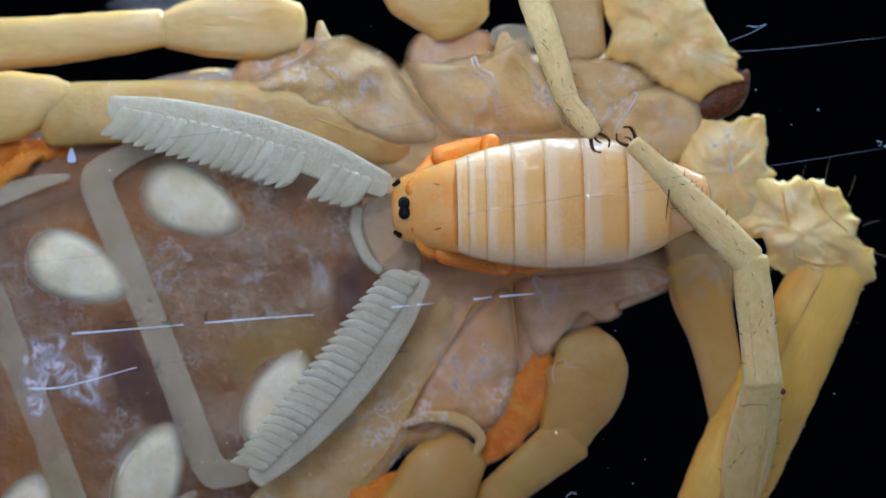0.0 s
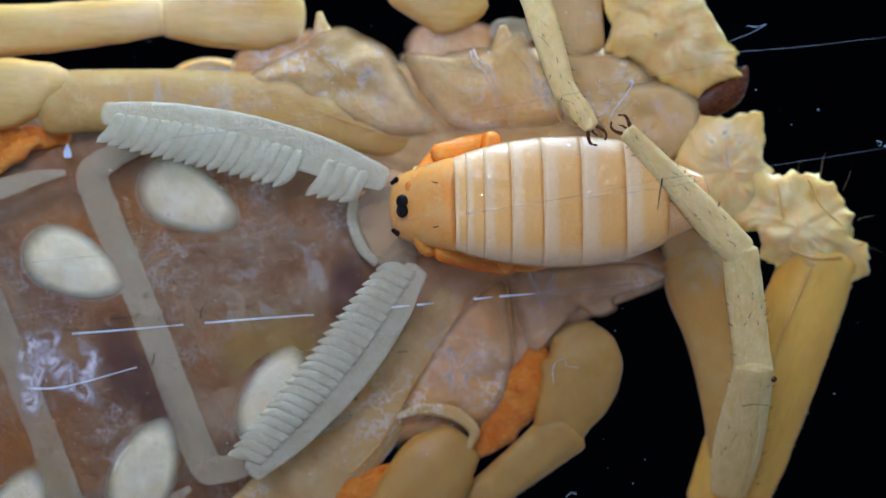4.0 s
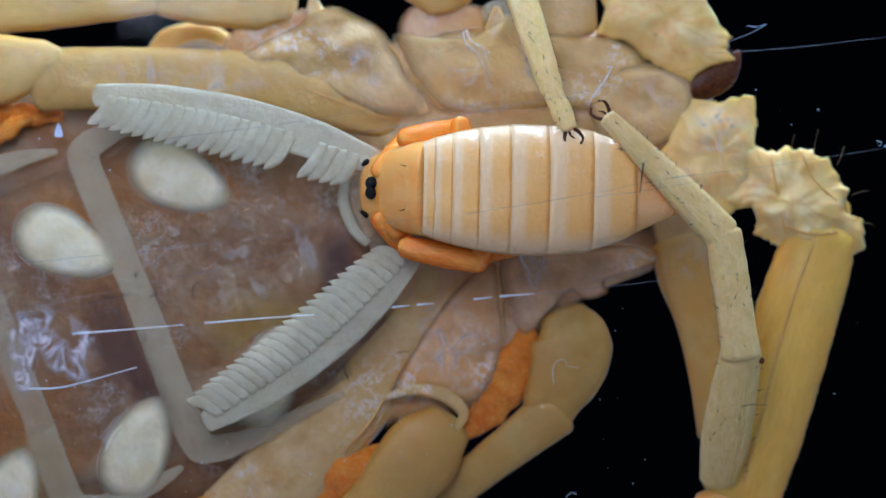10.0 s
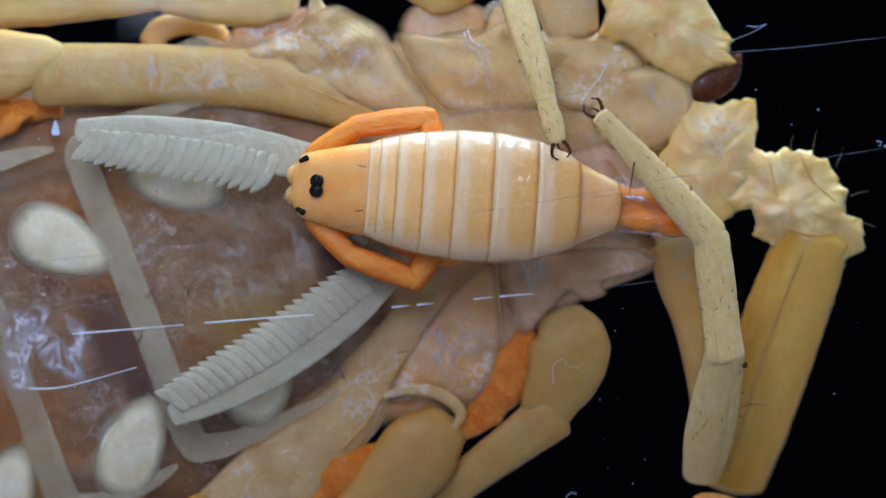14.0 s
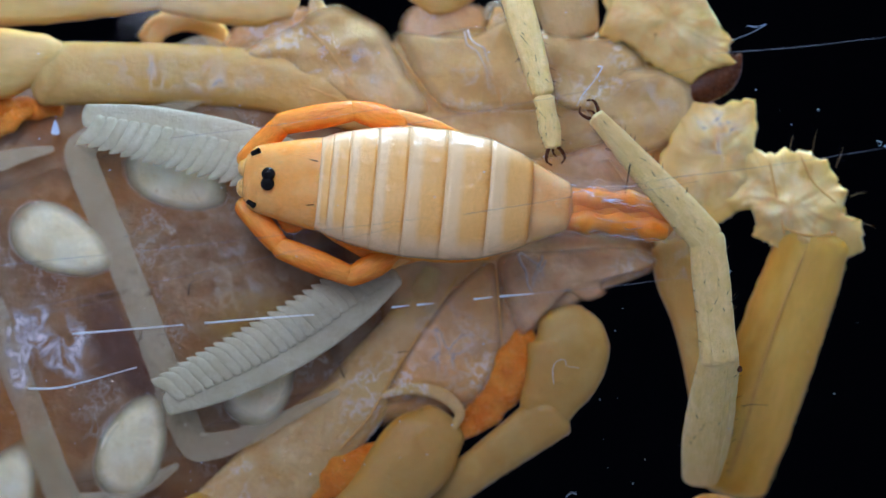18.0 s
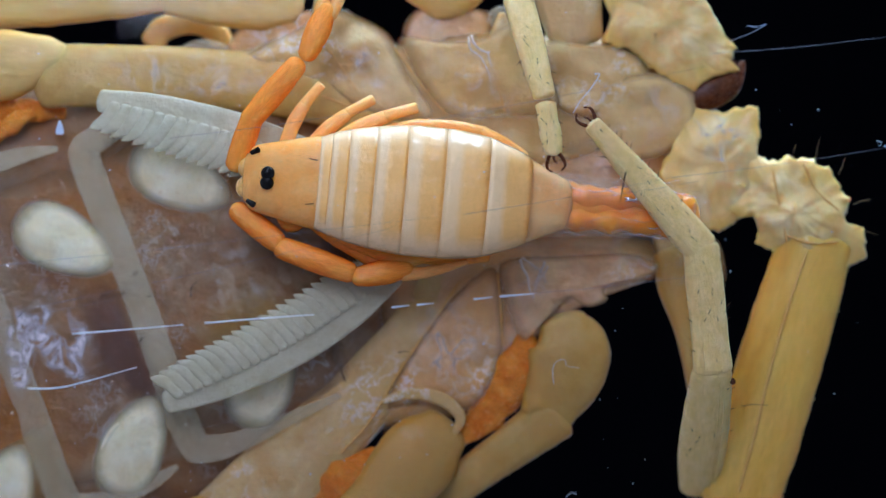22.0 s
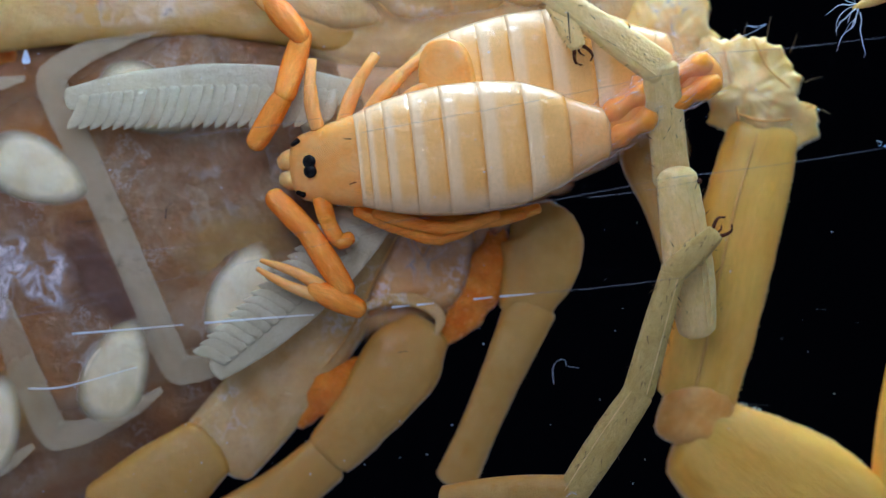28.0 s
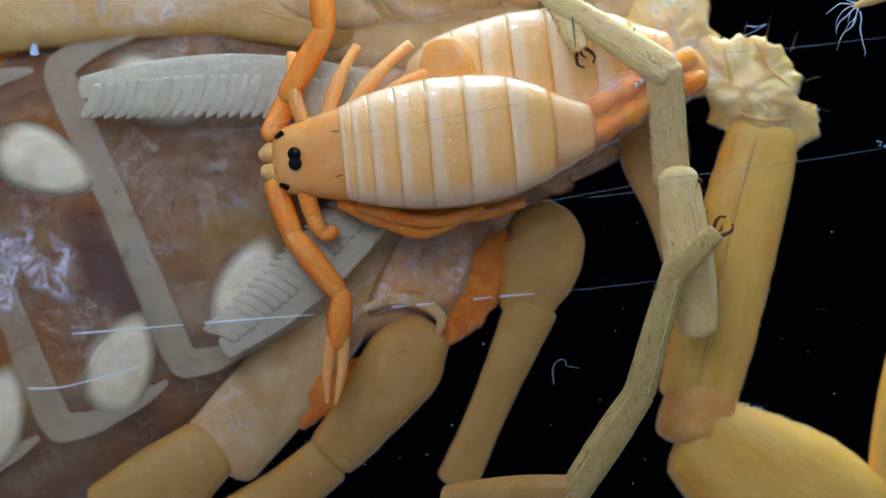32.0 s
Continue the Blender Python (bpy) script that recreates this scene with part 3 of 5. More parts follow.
plate("underskin", [(700, 470), (1000, 440), (1190, 440), (1210, 500), (1080, 560), (960, 650), (900, 760), (760, 800), (650, 800), (690, 640)], 2.9, 0.16, 0.4, PINK, mother, rough=0.05, seed=33)

# leg bases, upper side
plan_limb("hind_coxa", [(720, 268, 2.95, 30, 26), (640, 240, 2.85, 44, 34), (500, 205, 2.8, 52, 38), (350, 196, 2.75, 54, 40), (200, 200, 2.7, 56, 42), (95, 205, 2.65, 58, 42)], YELLOW_TAN, mother, "long smooth tan leg base", rings=26, sides=22, rough=0.00003, grain=1500)
plate("third_coxa", [(430, 160), (470, 130), (530, 98), (560, 74), (605, 60), (645, 76), (690, 98), (716, 132), (745, 186), (787, 250), (705, 262), (600, 222), (500, 190)], 2.65, 0.28, 0.5, TAN, mother, "tan leg base plate", rough=0.06, seed=2)
plan_limb("coxa_point", [(588, 160, 2.75, 64, 16), (577, 92, 2.66, 26, 15), (570, 62, 2.62, 13, 10), (567, 40, 2.62, 6, 7)], TAN, mother, rings=10, sides=10)
plate("second_coxa", [(706, 116), (770, 111), (832, 110), (866, 98), (900, 74), (932, 68), (962, 118), (985, 160), (1005, 232), (900, 246), (790, 240)], 2.65, 0.26, 0.5, TAN, mother, "tan leg base plate", rough=0.06, seed=4)
plan_limb("coxa_point", [(902, 150, 2.75, 52, 16), (895, 96, 2.66, 24, 14), (892, 60, 2.62, 7, 7)], TAN, mother, rings=10, sides=10)
plate("first_coxa", [(945, 105), (1050, 100), (1110, 108), (1160, 150), (1110, 225), (1030, 240), (975, 200)], 2.75, 0.25, 0.5, TAN, mother, "tan leg base plate", rough=0.06, seed=6)
plate("leg_membrane", [(410, 152), (420, 110), (455, 100), (558, 66), (566, 120), (490, 165)], 2.95, 0.12, 0.3, PINK, mother, "pale pinkish joint skin")
plate("leg_membrane", [(720, 112), (734, 62), (800, 48), (872, 58), (872, 104), (800, 122)], 2.95, 0.12, 0.3, PINK, mother, "pale pinkish joint skin")
plate("leg_membrane", [(866, 75), (880, 48), (930, 46), (955, 75), (910, 92)], 2.9, 0.1, 0.3, BAND, mother, "pale joint skin")
plate("leg_membrane", [(320, 150), (350, 130), (385, 128), (420, 145), (400, 165), (345, 165)], 3.2, 0.08, 0.3, BAND, mother, "pale joint skin")

for rows in ([(415, 165, 2.62), (520, 196, 2.5), (620, 232, 2.5), (715, 262, 2.6)], [(706, 130, 2.55), (742, 175, 2.46), (775, 215, 2.46), (800, 240, 2.5)], [(900, 95, 2.5), (935, 130, 2.45), (975, 190, 2.46), (1000, 232, 2.5)],
             [(1010, 110, 2.6), (1060, 112, 2.55), (1115, 108, 2.55), (1160, 140, 2.6)], [(905, 520, 2.6), (912, 580, 2.55), (920, 650, 2.6)], [(560, 110, 2.45), (600, 150, 2.4), (640, 205, 2.42)], [(860, 150, 2.4), (890, 190, 2.4), (905, 232, 2.5)]):
    plan_limb("seam", [(x, y, z + 0.03, 1.3, 1.0) for x, y, z in rows], RIDGE, mother, "thin brownish seam", rings=26, sides=6, rough=0.00001)

# mouth parts
plate("chelicera", [(1050, 215), (1090, 165), (1170, 150), (1235, 175), (1252, 220), (1220, 280), (1150, 312), (1080, 290)], 2.74, 0.2, 0.7, TAN, mother, "swollen pinkish mouth part", rough=0.05, seed=9)
plan_limb("chelicera_fang", [(1218, 206, 2.9, 16, 16), (1258, 190, 2.8, 26, 22), (1294, 172, 2.8, 24, 20), (1312, 150, 2.85, 15, 14), (1322, 126, 2.95, 5, 6)], CLAW, mother, "dark brown glossy mouth claw", rings=14, sides=12)
plan_limb("chelicera_fang", [(1240, 160, 2.9, 14, 14), (1275, 148, 2.85, 15, 14), (1310, 132, 2.9, 9, 9)], CLAW, mother, "dark brown glossy mouth claw", rings=12, sides=10)


CONE = {}


def cone(mat):
    """One small cone, one long, along z, shared by all thorns and bristles of a material."""
    if mat.name not in CONE:
        CONE[mat.name] = mesh_of("cone", *spike(Vector((0, 0, 0)), (0, 0, 1), 1.0, 0.5, 6), mat)
    return CONE[mat.name]


def stick(name, p, way, length, thick, mat, parent):
    ob = part(name, cone(mat), parent)
    m = Vector(way).to_track_quat("Z", "Y").to_matrix().to_4x4()
    m.translation = p
    ob.matrix_basis = m @ Matrix.Diagonal((thick, thick, length, 1))
    return ob


def width_along(widths, u):
    v = u * (len(widths) - 1)
    n = min(len(widths) - 2, int(v))
    return widths[n] + (widths[n + 1] - widths[n]) * (v - n)


def thorny(edge, count, size, widths, seed, name="tubercle", deep=0.0, skin=None):
    """Small blunt thorns along one or both long edges of a limb piece."""
    def make(ob, L, k, mat):
        r = random.Random(seed)
        for i in range(count):
            for sd in edge:
                u = (i + 0.5 + r.uniform(-0.3, 0.3)) / count
                h = size * k * r.uniform(0.6, 1.3)
                w = width_along(widths, u) * k
                stick(name, Vector((L * u, sd * w * 0.96, deep * k)), (r.uniform(-0.4, 0.4), sd, r.uniform(-0.3, 0.1)), h * 1.3, h * 1.1, skin or mat, ob)
    return make


# legs and feelers that stay with the body, upper side
plan_limb("femur", [(-140, 92, 3.1, 50, 40), (0, 80, 3.1, 47, 40), (150, 66, 3.0, 42, 36), (285, 50, 3.0, 34, 30)], YELLOW, mother, "smooth yellow leg piece", rings=18, sides=18, rough=0.00004, grain=3000)
plan_limb("trochanter", [(300, 52, 3.0, 36, 30), (380, 46, 2.95, 56, 40), (470, 46, 2.95, 62, 42), (522, 48, 3.0, 46, 36)], YELLOW, mother, "smooth yellow leg piece", rings=16, sides=18, rough=0.00004, grain=3000)
plan_limb("femur", [(-120, 205, 2.7, 64, 46), (0, 192, 2.6, 65, 44), (55, 180, 2.55, 54, 40), (98, 166, 2.52, 34, 30), (122, 158, 2.52, 15, 15)], YELLOW, mother, "smooth yellow leg piece", rings=16, sides=18, rough=0.00004, grain=3000)
plan_limb("trochanter", [(735, -90, 3.0, 92, 46), (775, -30, 2.9, 98, 48), (796, 8, 2.9, 80, 42), (812, 40, 2.9, 58, 34)], YELLOW, mother, "smooth yellow leg piece", rings=16, sides=16)
plan_limb("trochanter", [(1000, -90, 3.1, 60, 44), (1005, 10, 3.0, 62, 44), (1025, 95, 2.95, 48, 36)], TAN, mother, "smooth tan leg piece", rings=16, sides=16)
plate("pedipalp_base", [(1045, -90), (1140, -130), (1236, -80), (1241, -5), (1252, 22), (1262, 60), (1292, 82), (1311, 102), (1300, 124), (1318, 142), (1268, 158), (1236, 182), (1200, 168), (1150, 138), (1116, 107), (1098, 113), (1070, 100), (1084, 58), (1064, 0)], 2.7, 0.35, 0.9, SPINY, mother, "knobbly yellow feeler base", rough=0.04, seed=11, ragged=4, steps=171, sharp=True)
plan_limb("joint_membrane", [(-30, 285, 2.9, 30, 24), (50, 268, 2.9, 22, 20), (125, 268, 3.0, 12, 12)], ORANGE, mother, "orange joint skin", rings=26, sides=20, rough=0.00011, grain=2600)
plan_limb("joint_membrane", [(-20, 330, 2.6, 20, 16), (40, 290, 2.6, 14, 14), (70, 272, 2.7, 10, 10)], ORANGE, mother, "orange joint skin", rings=26, sides=20, rough=0.00011, grain=2600)
# a curled leg end behind the hind leg
curled = plan_limb("curled_leg", [(300, 150, 4.0, 22, 18), (318, 125, 4.0, 22, 18), (365, 112, 4.0, 20, 18), (410, 125, 4.0, 20, 18), (430, 160, 4.0, 20, 18)], CHEL, mother, "pale curled leg behind", rings=18, sides=12)
MOVES.append((curled, [(t, pose(x * STEP, y * STEP, 0)) for t, x, y in ((0, 16, 32), (7, 14, 28), (8, 4, 14), (10, -4, 4), (13, -18, -8), (19, -25, -15), (32, -25, -15))]))

# leg bases, lower side
plan_limb("hind_coxa", [(800, 530, 3.0, 26, 24), (745, 640, 2.95, 44, 34), (660, 760, 2.95, 64, 42), (560, 870, 2.95, 76, 46), (450, 980, 2.9, 76, 46)], TAN, mother, "long smooth tan leg base", rings=24, sides=22, rough=0.00003, grain=1500)
plan_limb("coxa_seam", [(838, 535, 2.68, 2, 2), (790, 615, 2.64, 2, 2), (735, 705, 2.6, 2.2, 2), (690, 790, 2.58, 2.2, 2), (640, 850, 2.57, 2, 2)], RIDGE, mother, rings=18, sides=8)
plate("third_coxa", [(845, 540), (905, 500), (925, 600), (915, 690), (868, 765), (790, 752), (715, 770), (735, 700), (790, 610)], 2.7, 0.22, 0.5, PINK, mother, "greyish pink leg base plate", rough=0.05, seed=15)
plan_limb("coxa_rim", [(712, 752, 2.58, 6, 4), (760, 738, 2.54, 10, 4), (815, 745, 2.52, 12, 5), (850, 775, 2.54, 10, 4), (838, 808, 2.58, 5, 4)], TAN, mother, "pale folded rim", rings=18, sides=10)
plan_limb("trochanter", [(822, 800, 2.8, 48, 40), (780, 848, 2.7, 72, 52), (718, 925, 2.7, 60, 50), (645, 1000, 2.75, 48, 42)], PALE_LEG, mother, "smooth pale leg piece", rings=18, sides=18, rough=0.00004, grain=3000)
plan_limb("femur", [(630, 1015, 2.8, 46, 38), (540, 1075, 2.9, 48, 40), (380, 1150, 3.0, 46, 38)], PALE_LEG, mother, "smooth pale leg piece", rings=14, sides=16)
plan_limb("joint_membrane", [(712, 858, 2.85, 22, 18), (672, 878, 2.8, 34, 24), (632, 900, 2.8, 36, 26), (585, 935, 2.95, 24, 18)], ORANGE, mother, "orange joint skin", rings=26, sides=20, rough=0.00011, grain=2600)
plan_limb("trochanter", [(420, 985, 2.6, 60, 44), (340, 1040, 2.6, 74, 50), (240, 1085, 2.6, 60, 46)], PALE_LEG, mother, "smooth pale leg piece", rings=14, sides=16)
plate("second_coxa", [(900, 500), (1010, 480), (1150, 470), (1195, 500), (1104, 532), (1102, 558), (1066, 572), (1030, 556), (985, 585), (955, 640), (925, 600)], 2.75, 0.2, 0.5, PINK, mother, "pinkish leg base plate", rough=0.05, seed=17)
plan_limb("trochanter", [(1024, 602, 2.8, 44, 38), (1038, 640, 2.72, 70, 46), (1032, 690, 2.72, 70, 46), (1010, 742, 2.75, 54, 38), (1000, 768, 2.78, 48, 34)], PALE_LEG, mother, "smooth pale leg piece", rings=18, sides=18, rough=0.00004, grain=3000)
plan_limb("joint_membrane", [(962, 622, 2.95, 16, 18), (945, 680, 2.85, 38, 24), (910, 745, 2.85, 36, 22), (872, 790, 2.9, 26, 18), (845, 818, 2.95, 14, 14)], ORANGE, mother, "orange joint skin", rings=30, sides=20, rough=0.00012, grain=2600)
plate("first_coxa", [(1170, 400), (1230, 400), (1290, 440), (1310, 500), (1290, 545), (1215, 540), (1185, 500)], 2.85, 0.2, 0.5, TAN, mother, "tan leg base plate", rough=0.05, seed=19)
plan_limb("trochanter", [(1222, 470, 2.9, 46, 34), (1240, 525, 2.85, 52, 36), (1262, 600, 2.85, 42, 32), (1285, 700, 2.9, 38, 30), (1300, 800, 3.0, 36, 30)], PALE_LEG, mother, "smooth pale leg piece", rings=20, sides=16)
plate("pedipalp_base", [(1180, 330), (1215, 255), (1242, 212), (1288, 216), (1322, 206), (1353, 203), (1356, 258), (1349, 280), (1372, 308), (1352, 345), (1334, 398), (1302, 424), (1260, 430), (1225, 408)], 2.62, 0.3, 0.8, SPINY, mother, "knobbly yellow feeler base", rough=0.04, seed=21, ragged=4, steps=140, sharp=True)

def carry(ob, rows, z):
    """Keys a piece that was built in place so that it follows the line from one plan point to another."""
    first = reach_pose(rows[0][1:3], rows[0][3:5], z, z).inverted()
    keys = [(r[0], front_at(r[0]).inverted() @ reach_pose(r[1:3], r[3:5], z, z) @ first) for r in rows]
    if keys[-1][0] < 32:
        keys.append((32.0, keys[-1][1]))
    MOVES.append((ob, keys))


# the lower feeler
PATELLA_WAY = [(0, 1362, 345, 1500, 468), (2.9, 1362, 345, 1500, 468), (3, 1345, 395, 1470, 480), (3.2, 1355, 345, 1490, 468), (5.5, 1352, 330, 1485, 450), (9, 1348, 300, 1480, 418),
     (13, 1345, 300, 1480, 418), (22.5, 1345, 308, 1478, 425), (23, 1340, 250, 1475, 345), (23.5, 1335, 225, 1470, 330), (24, 1344, 160, 1482, 283), (25, 1318, 102, 1455, 210), (27.5, 1262, 99, 1386, 204), (28, 1259, 94, 1382, 200)]
patella = plate("palp_patella", [(1305, 345), (1340, 310), (1368, 316), (1392, 321), (1418, 314), (1446, 316), (1480, 336), (1502, 365), (1521, 390), (1512, 412), (1514, 432), (1545, 441), (1549, 486), (1530, 506), (1500, 521), (1466, 506), (1440, 497), (1410, 481), (1394, 494), (1376, 476), (1350, 466), (1362, 441), (1350, 419), (1318, 424), (1296, 400)], 2.6, 0.4, 0.7, SPINY, mother,
                "knobbly yellow feeler joint", rough=0.05, seed=23, ragged=5, steps=175, sharp=True)
for rows in ([(1385, 340), (1392, 380), (1402, 425), (1408, 465)], [(1440, 330), (1462, 375), (1500, 410)], [(1408, 455), (1450, 468), (1500, 466)]):
    plan_limb("seam", [(x, y, 2.335, 2.2, 1.5) for x, y in rows], RIDGE, patella, "brownish orange seam", rings=16, sides=8, rough=0.00002, grain=3500)
for rows in ([(1500, 348), (1508, 330), (1513, 312)], [(1526, 400), (1540, 394), (1556, 392)], [(1460, 322), (1463, 300), (1468, 282)], [(1543, 448), (1556, 450), (1570, 456)], [(1420, 320), (1421, 306), (1426, 292)]):
    part("bristle", mesh_of("bristle", *thread([at(x, y, 2.55) for x, y in rows], 0.000009, 5, 8), BROWN_HAIR), patella)
carry(patella, PATELLA_WAY, 2.5)
tibia_w = (64, 71, 74, 76, 76, 72)
tibia = limb("palp_tibia", 470, tibia_w, FEELER, mother, [(0, 1468, 482, 1264, 904), (2.9, 1468, 482, 1264, 904), (3, 1420, 500, 1190, 815), (3.1, 1425, 480, 1230, 860), (3.3, 1452, 465, 1290, 890), (5.5, 1454, 455, 1295, 885), (9, 1457, 425, 1315, 865), (12.7, 1452, 425, 1315, 860), (12.8, 1432, 432, 1275, 835), (13, 1442, 430, 1305, 855), (19, 1440, 435, 1308, 865), (22.5, 1442, 432, 1310, 870), (22.9, 1415, 380, 1330, 810), (23, 1455, 335, 1372, 830), (23.5, 1425, 345, 1330, 800), (24, 1440, 300, 1368, 770), (25, 1418, 240, 1382, 735), (25.5, 1405, 230, 1374, 730), (27.5, 1350, 245, 1235, 690), (28, 1350, 240, 1234, 688)],
     (2.72, 2.9), "long ridged yellow feeler piece", rough=0.00004, grain=2500, deep=0.42, rings=30, sides=22, sign=1, extra=thorny((-1,), 52, 4.5, tibia_w, 8))
rk_ = widen(2.7)
part("tibia_base", mesh_of("tibia_base", *loft([(x * rk_, 4 * rk_, 30 * rk_, w * rk_, w * 0.4 * rk_) for x, w in ((-62, 44), (-20, 54), (40, 60))], rings=10, sides=16, rough=0.00003, grain=2500), FEELER), tibia)
off, ln = 14, 0.97
part("ridge", mesh_of("ridge", *loft([(u * 470 * rk_, (off + 6 * math.sin(u * 5)) * rk_, -(0.43 * 79 * math.sqrt(1 - (off / 66) ** 2)) * (0.78 + 0.22 * math.sin(math.pi * min(u, 0.5))) * rk_, 2.6 * rk_, 2 * rk_) for u in (0.0, 0.25, 0.5, 0.75, ln)], rings=24, sides=8, rough=0.00001), RIDGE), tibia, "brownish orange ridge")
limb("palp_joint", 66, (60, 68, 74), JOINT, mother, [(0, 1300, 925, 1285, 975), (2.9, 1300, 925, 1285, 975), (3, 1190, 825, 1165, 868), (3.1, 1225, 870, 1205, 915), (3.3, 1290, 927, 1275, 972), (22.5, 1295, 917, 1285, 967), (23, 1372, 845, 1375, 890),
     (23.5, 1328, 815, 1325, 865), (24, 1362, 782, 1362, 830), (25, 1390, 742, 1392, 785), (25.5, 1383, 738, 1385, 780), (27.5, 1235, 698, 1232, 742), (28, 1236, 694, 1233, 738)],
     (2.84, 2.84), "orange feeler joint", deep=0.45, rings=12, sides=18, rough=0.00004, grain=2500)
hand_w = (88, 116, 138, 140, 124, 90, 60)
limb("palp_hand", 520, hand_w, FEELER, mother, [(0, 1280, 1000, 1560, 1380), (2.9, 1280, 1000, 1560, 1380), (3, 1165, 905, 1470, 1250), (3.1, 1200, 950, 1500, 1300), (3.3, 1270, 990, 1560, 1360), (22.5, 1285, 970, 1560, 1340), (23, 1382, 925, 1720, 1150),
     (23.5, 1328, 900, 1640, 1220), (24, 1366, 852, 1740, 1120), (25, 1398, 812, 1800, 1040), (25.5, 1392, 808, 1790, 1040), (27.5, 1240, 785, 1595, 1050), (28, 1241, 781, 1595, 1046)],
     (3.0, 3.4), "swollen yellow pincer hand", rough=0.00005, grain=2500, deep=0.5, rings=26, sides=24, extra=thorny((-1,), 80, 6, hand_w, 12, skin=LUNG))
limb("palp_finger", 330, (40, 48, 44, 30), FEELER, mother, [(0, 1700, 1290, 1640, 950), (22.5, 1700, 1290, 1640, 950), (24, 1700, 1200, 1660, 900), (27.5, 1582, 960, 1600, 680), (28, 1582, 955, 1600, 675), (32, 1574, 940, 1598, 660)],
     (3.4, 3.4), "yellow pincer finger", rings=14, sides=14)

# the second lower leg's femur
limb("femur", 330, (46, 40, 35, 34, 37), PALE_LEG, mother, [(0, 1005, 775, 770, 965), (3.5, 1000, 762, 765, 950), (9, 985, 735, 755, 915), (13, 980, 740, 750, 910), (22.5, 980, 735, 750, 900), (23, 975, 700, 760, 910),
     (23.5, 990, 660, 790, 910), (24, 1012, 630, 820, 885), (25, 968, 585, 840, 895), (27.5, 938, 552, 805, 865), (28, 938, 548, 800, 865)], (2.75, 3.2), "pale leg piece with a finely toothed edge", rings=20, sides=18, rough=0.00002, extra=thorny((-1,), 40, 2.6, (46, 40, 35, 34, 37), 31))


def bristles(count, length, widths, seed, sides=(-1, 1)):
    """Fine hairs standing off a leg piece."""
    def make(ob, L, k, mat):
        r = random.Random(seed)
        for i in range(int(count * 1.1)):
            u = r.uniform(0.05, 0.98)
            w = width_along(widths, u) * k
            sd = r.choice(sides)
            h = length * k * r.uniform(0.4, 1.2)
            if r.random() < 0.4:
                p, way = Vector((L * u, r.uniform(-0.7, 0.7) * w, -0.48 * w)), (-0.9, r.uniform(-0.5, 0.5), -0.35)
            else:
                p, way = Vector((L * u, sd * w * 0.92, r.uniform(-0.4, 0.2) * w)), (-0.7, sd * 0.8, r.uniform(-0.4, 0.2))
            stick("bristle", p, way, h, 1.8 * k, r.choice((HAIR, BROWN_HAIR, BROWN_HAIR)), ob)
    return make


def foot(tip_of):
    """Two hooked brown claws at a foot's end, with a few pale bristles, along the foot's own x."""
    k = -widen(0.3)
    L = 0.0
    for sd in (-1, 1):
        pts = [Vector((L, sd * 6 * k, 0)), Vector((L + 14 * k, sd * 14 * k, -2 * k)), Vector((L + 26 * k, sd * 16 * k, -4 * k)), Vector((L + 34 * k, sd * 8 * k, -5 * k))]
        part("claw", mesh_of("claw", *thread(pts, -4.0 * k, 8, 12), CLAW), tip_of, "hooked dark brown claw")
    pts = [Vector((L - 4 * k, 0, 0)), Vector((L + 12 * k, 2 * k, -2 * k)), Vector((L + 20 * k, -3 * k, -6 * k))]
    part("claw", mesh_of("claw", *thread(pts, -3 * k, 6, 8), CLAW), tip_of, "short brown claw")


def back(rows):
    return [(t, bx, by, ax, ay) for t, ax, ay, bx, by in rows]


def ridged(ob, length, widths, z, offsets):
    """Two thin raised lines along a leg piece."""
    k = widen(z)
    for off in offsets:
        secs = [(u * length * k, off * width_along(widths, u) * k, -0.5 * (1 - abs(off) ** 2.5) ** 0.4 * width_along(widths, u) * k, 1.2 * k, 1.0 * k) for u in (0.0, 0.3, 0.6, 1.0)]
        part("ridge", mesh_of("ridge", *loft(secs, rings=16, sides=6, rough=0.000006), THIN), ob)
    return ob


# thin front legs whose feet stand on the floor
P2 = [(0, 1003, 175, 1050, 238), (3, 1003, 175, 1045, 238), (6, 1000, 172, 1040, 236), (9, 985, 162, 1017, 228), (13, 970, 172, 995, 250), (19, 960, 165, 978, 262), (22.5, 962, 165, 980, 270), (23, 985, 100, 1005, 200),
      (23.5, 1005, 75, 1042, 180), (24, 1000, 45, 1045, 150), (25, 990, 20, 1032, 125), (27.5, 975, 0, 1018, 80), (28, 975, -5, 1022, 82), (32, 978, -2, 1026, 86)]
P1 = [(0, 925, -60, 1003, 175), (6, 930, -60, 1000, 172), (9, 915, -60, 985, 162), (13, 900, -60, 970, 172), (19, 900, -60, 960, 165), (22.5, 905, -60, 962, 165), (23, 945, -60, 985, 100), (23.5, 935, -160, 1005, 75),
      (24, 930, -190, 1000, 45), (28, 940, -240, 975, -5), (32, 940, -240, 978, -2)]
limb("metatarsus", 248, (20, 25, 27, 26), THIN, mother, back(P1), (0.5, 1.1), "thin dry yellow leg piece", rings=16, sides=14, sign=1, extra=bristles(26, 14, (26, 27, 25, 20), 4), rough=0.00002, grain=7000)
foot(limb("tarsus", 85, (14, 20, 18, 19), THIN, mother, back(P2), (0.27, 0.5), "thin dry yellow foot", rings=12, sides=12, extra=bristles(14, 10, (19, 18, 20, 15), 5), rough=0.00002, grain=7000))
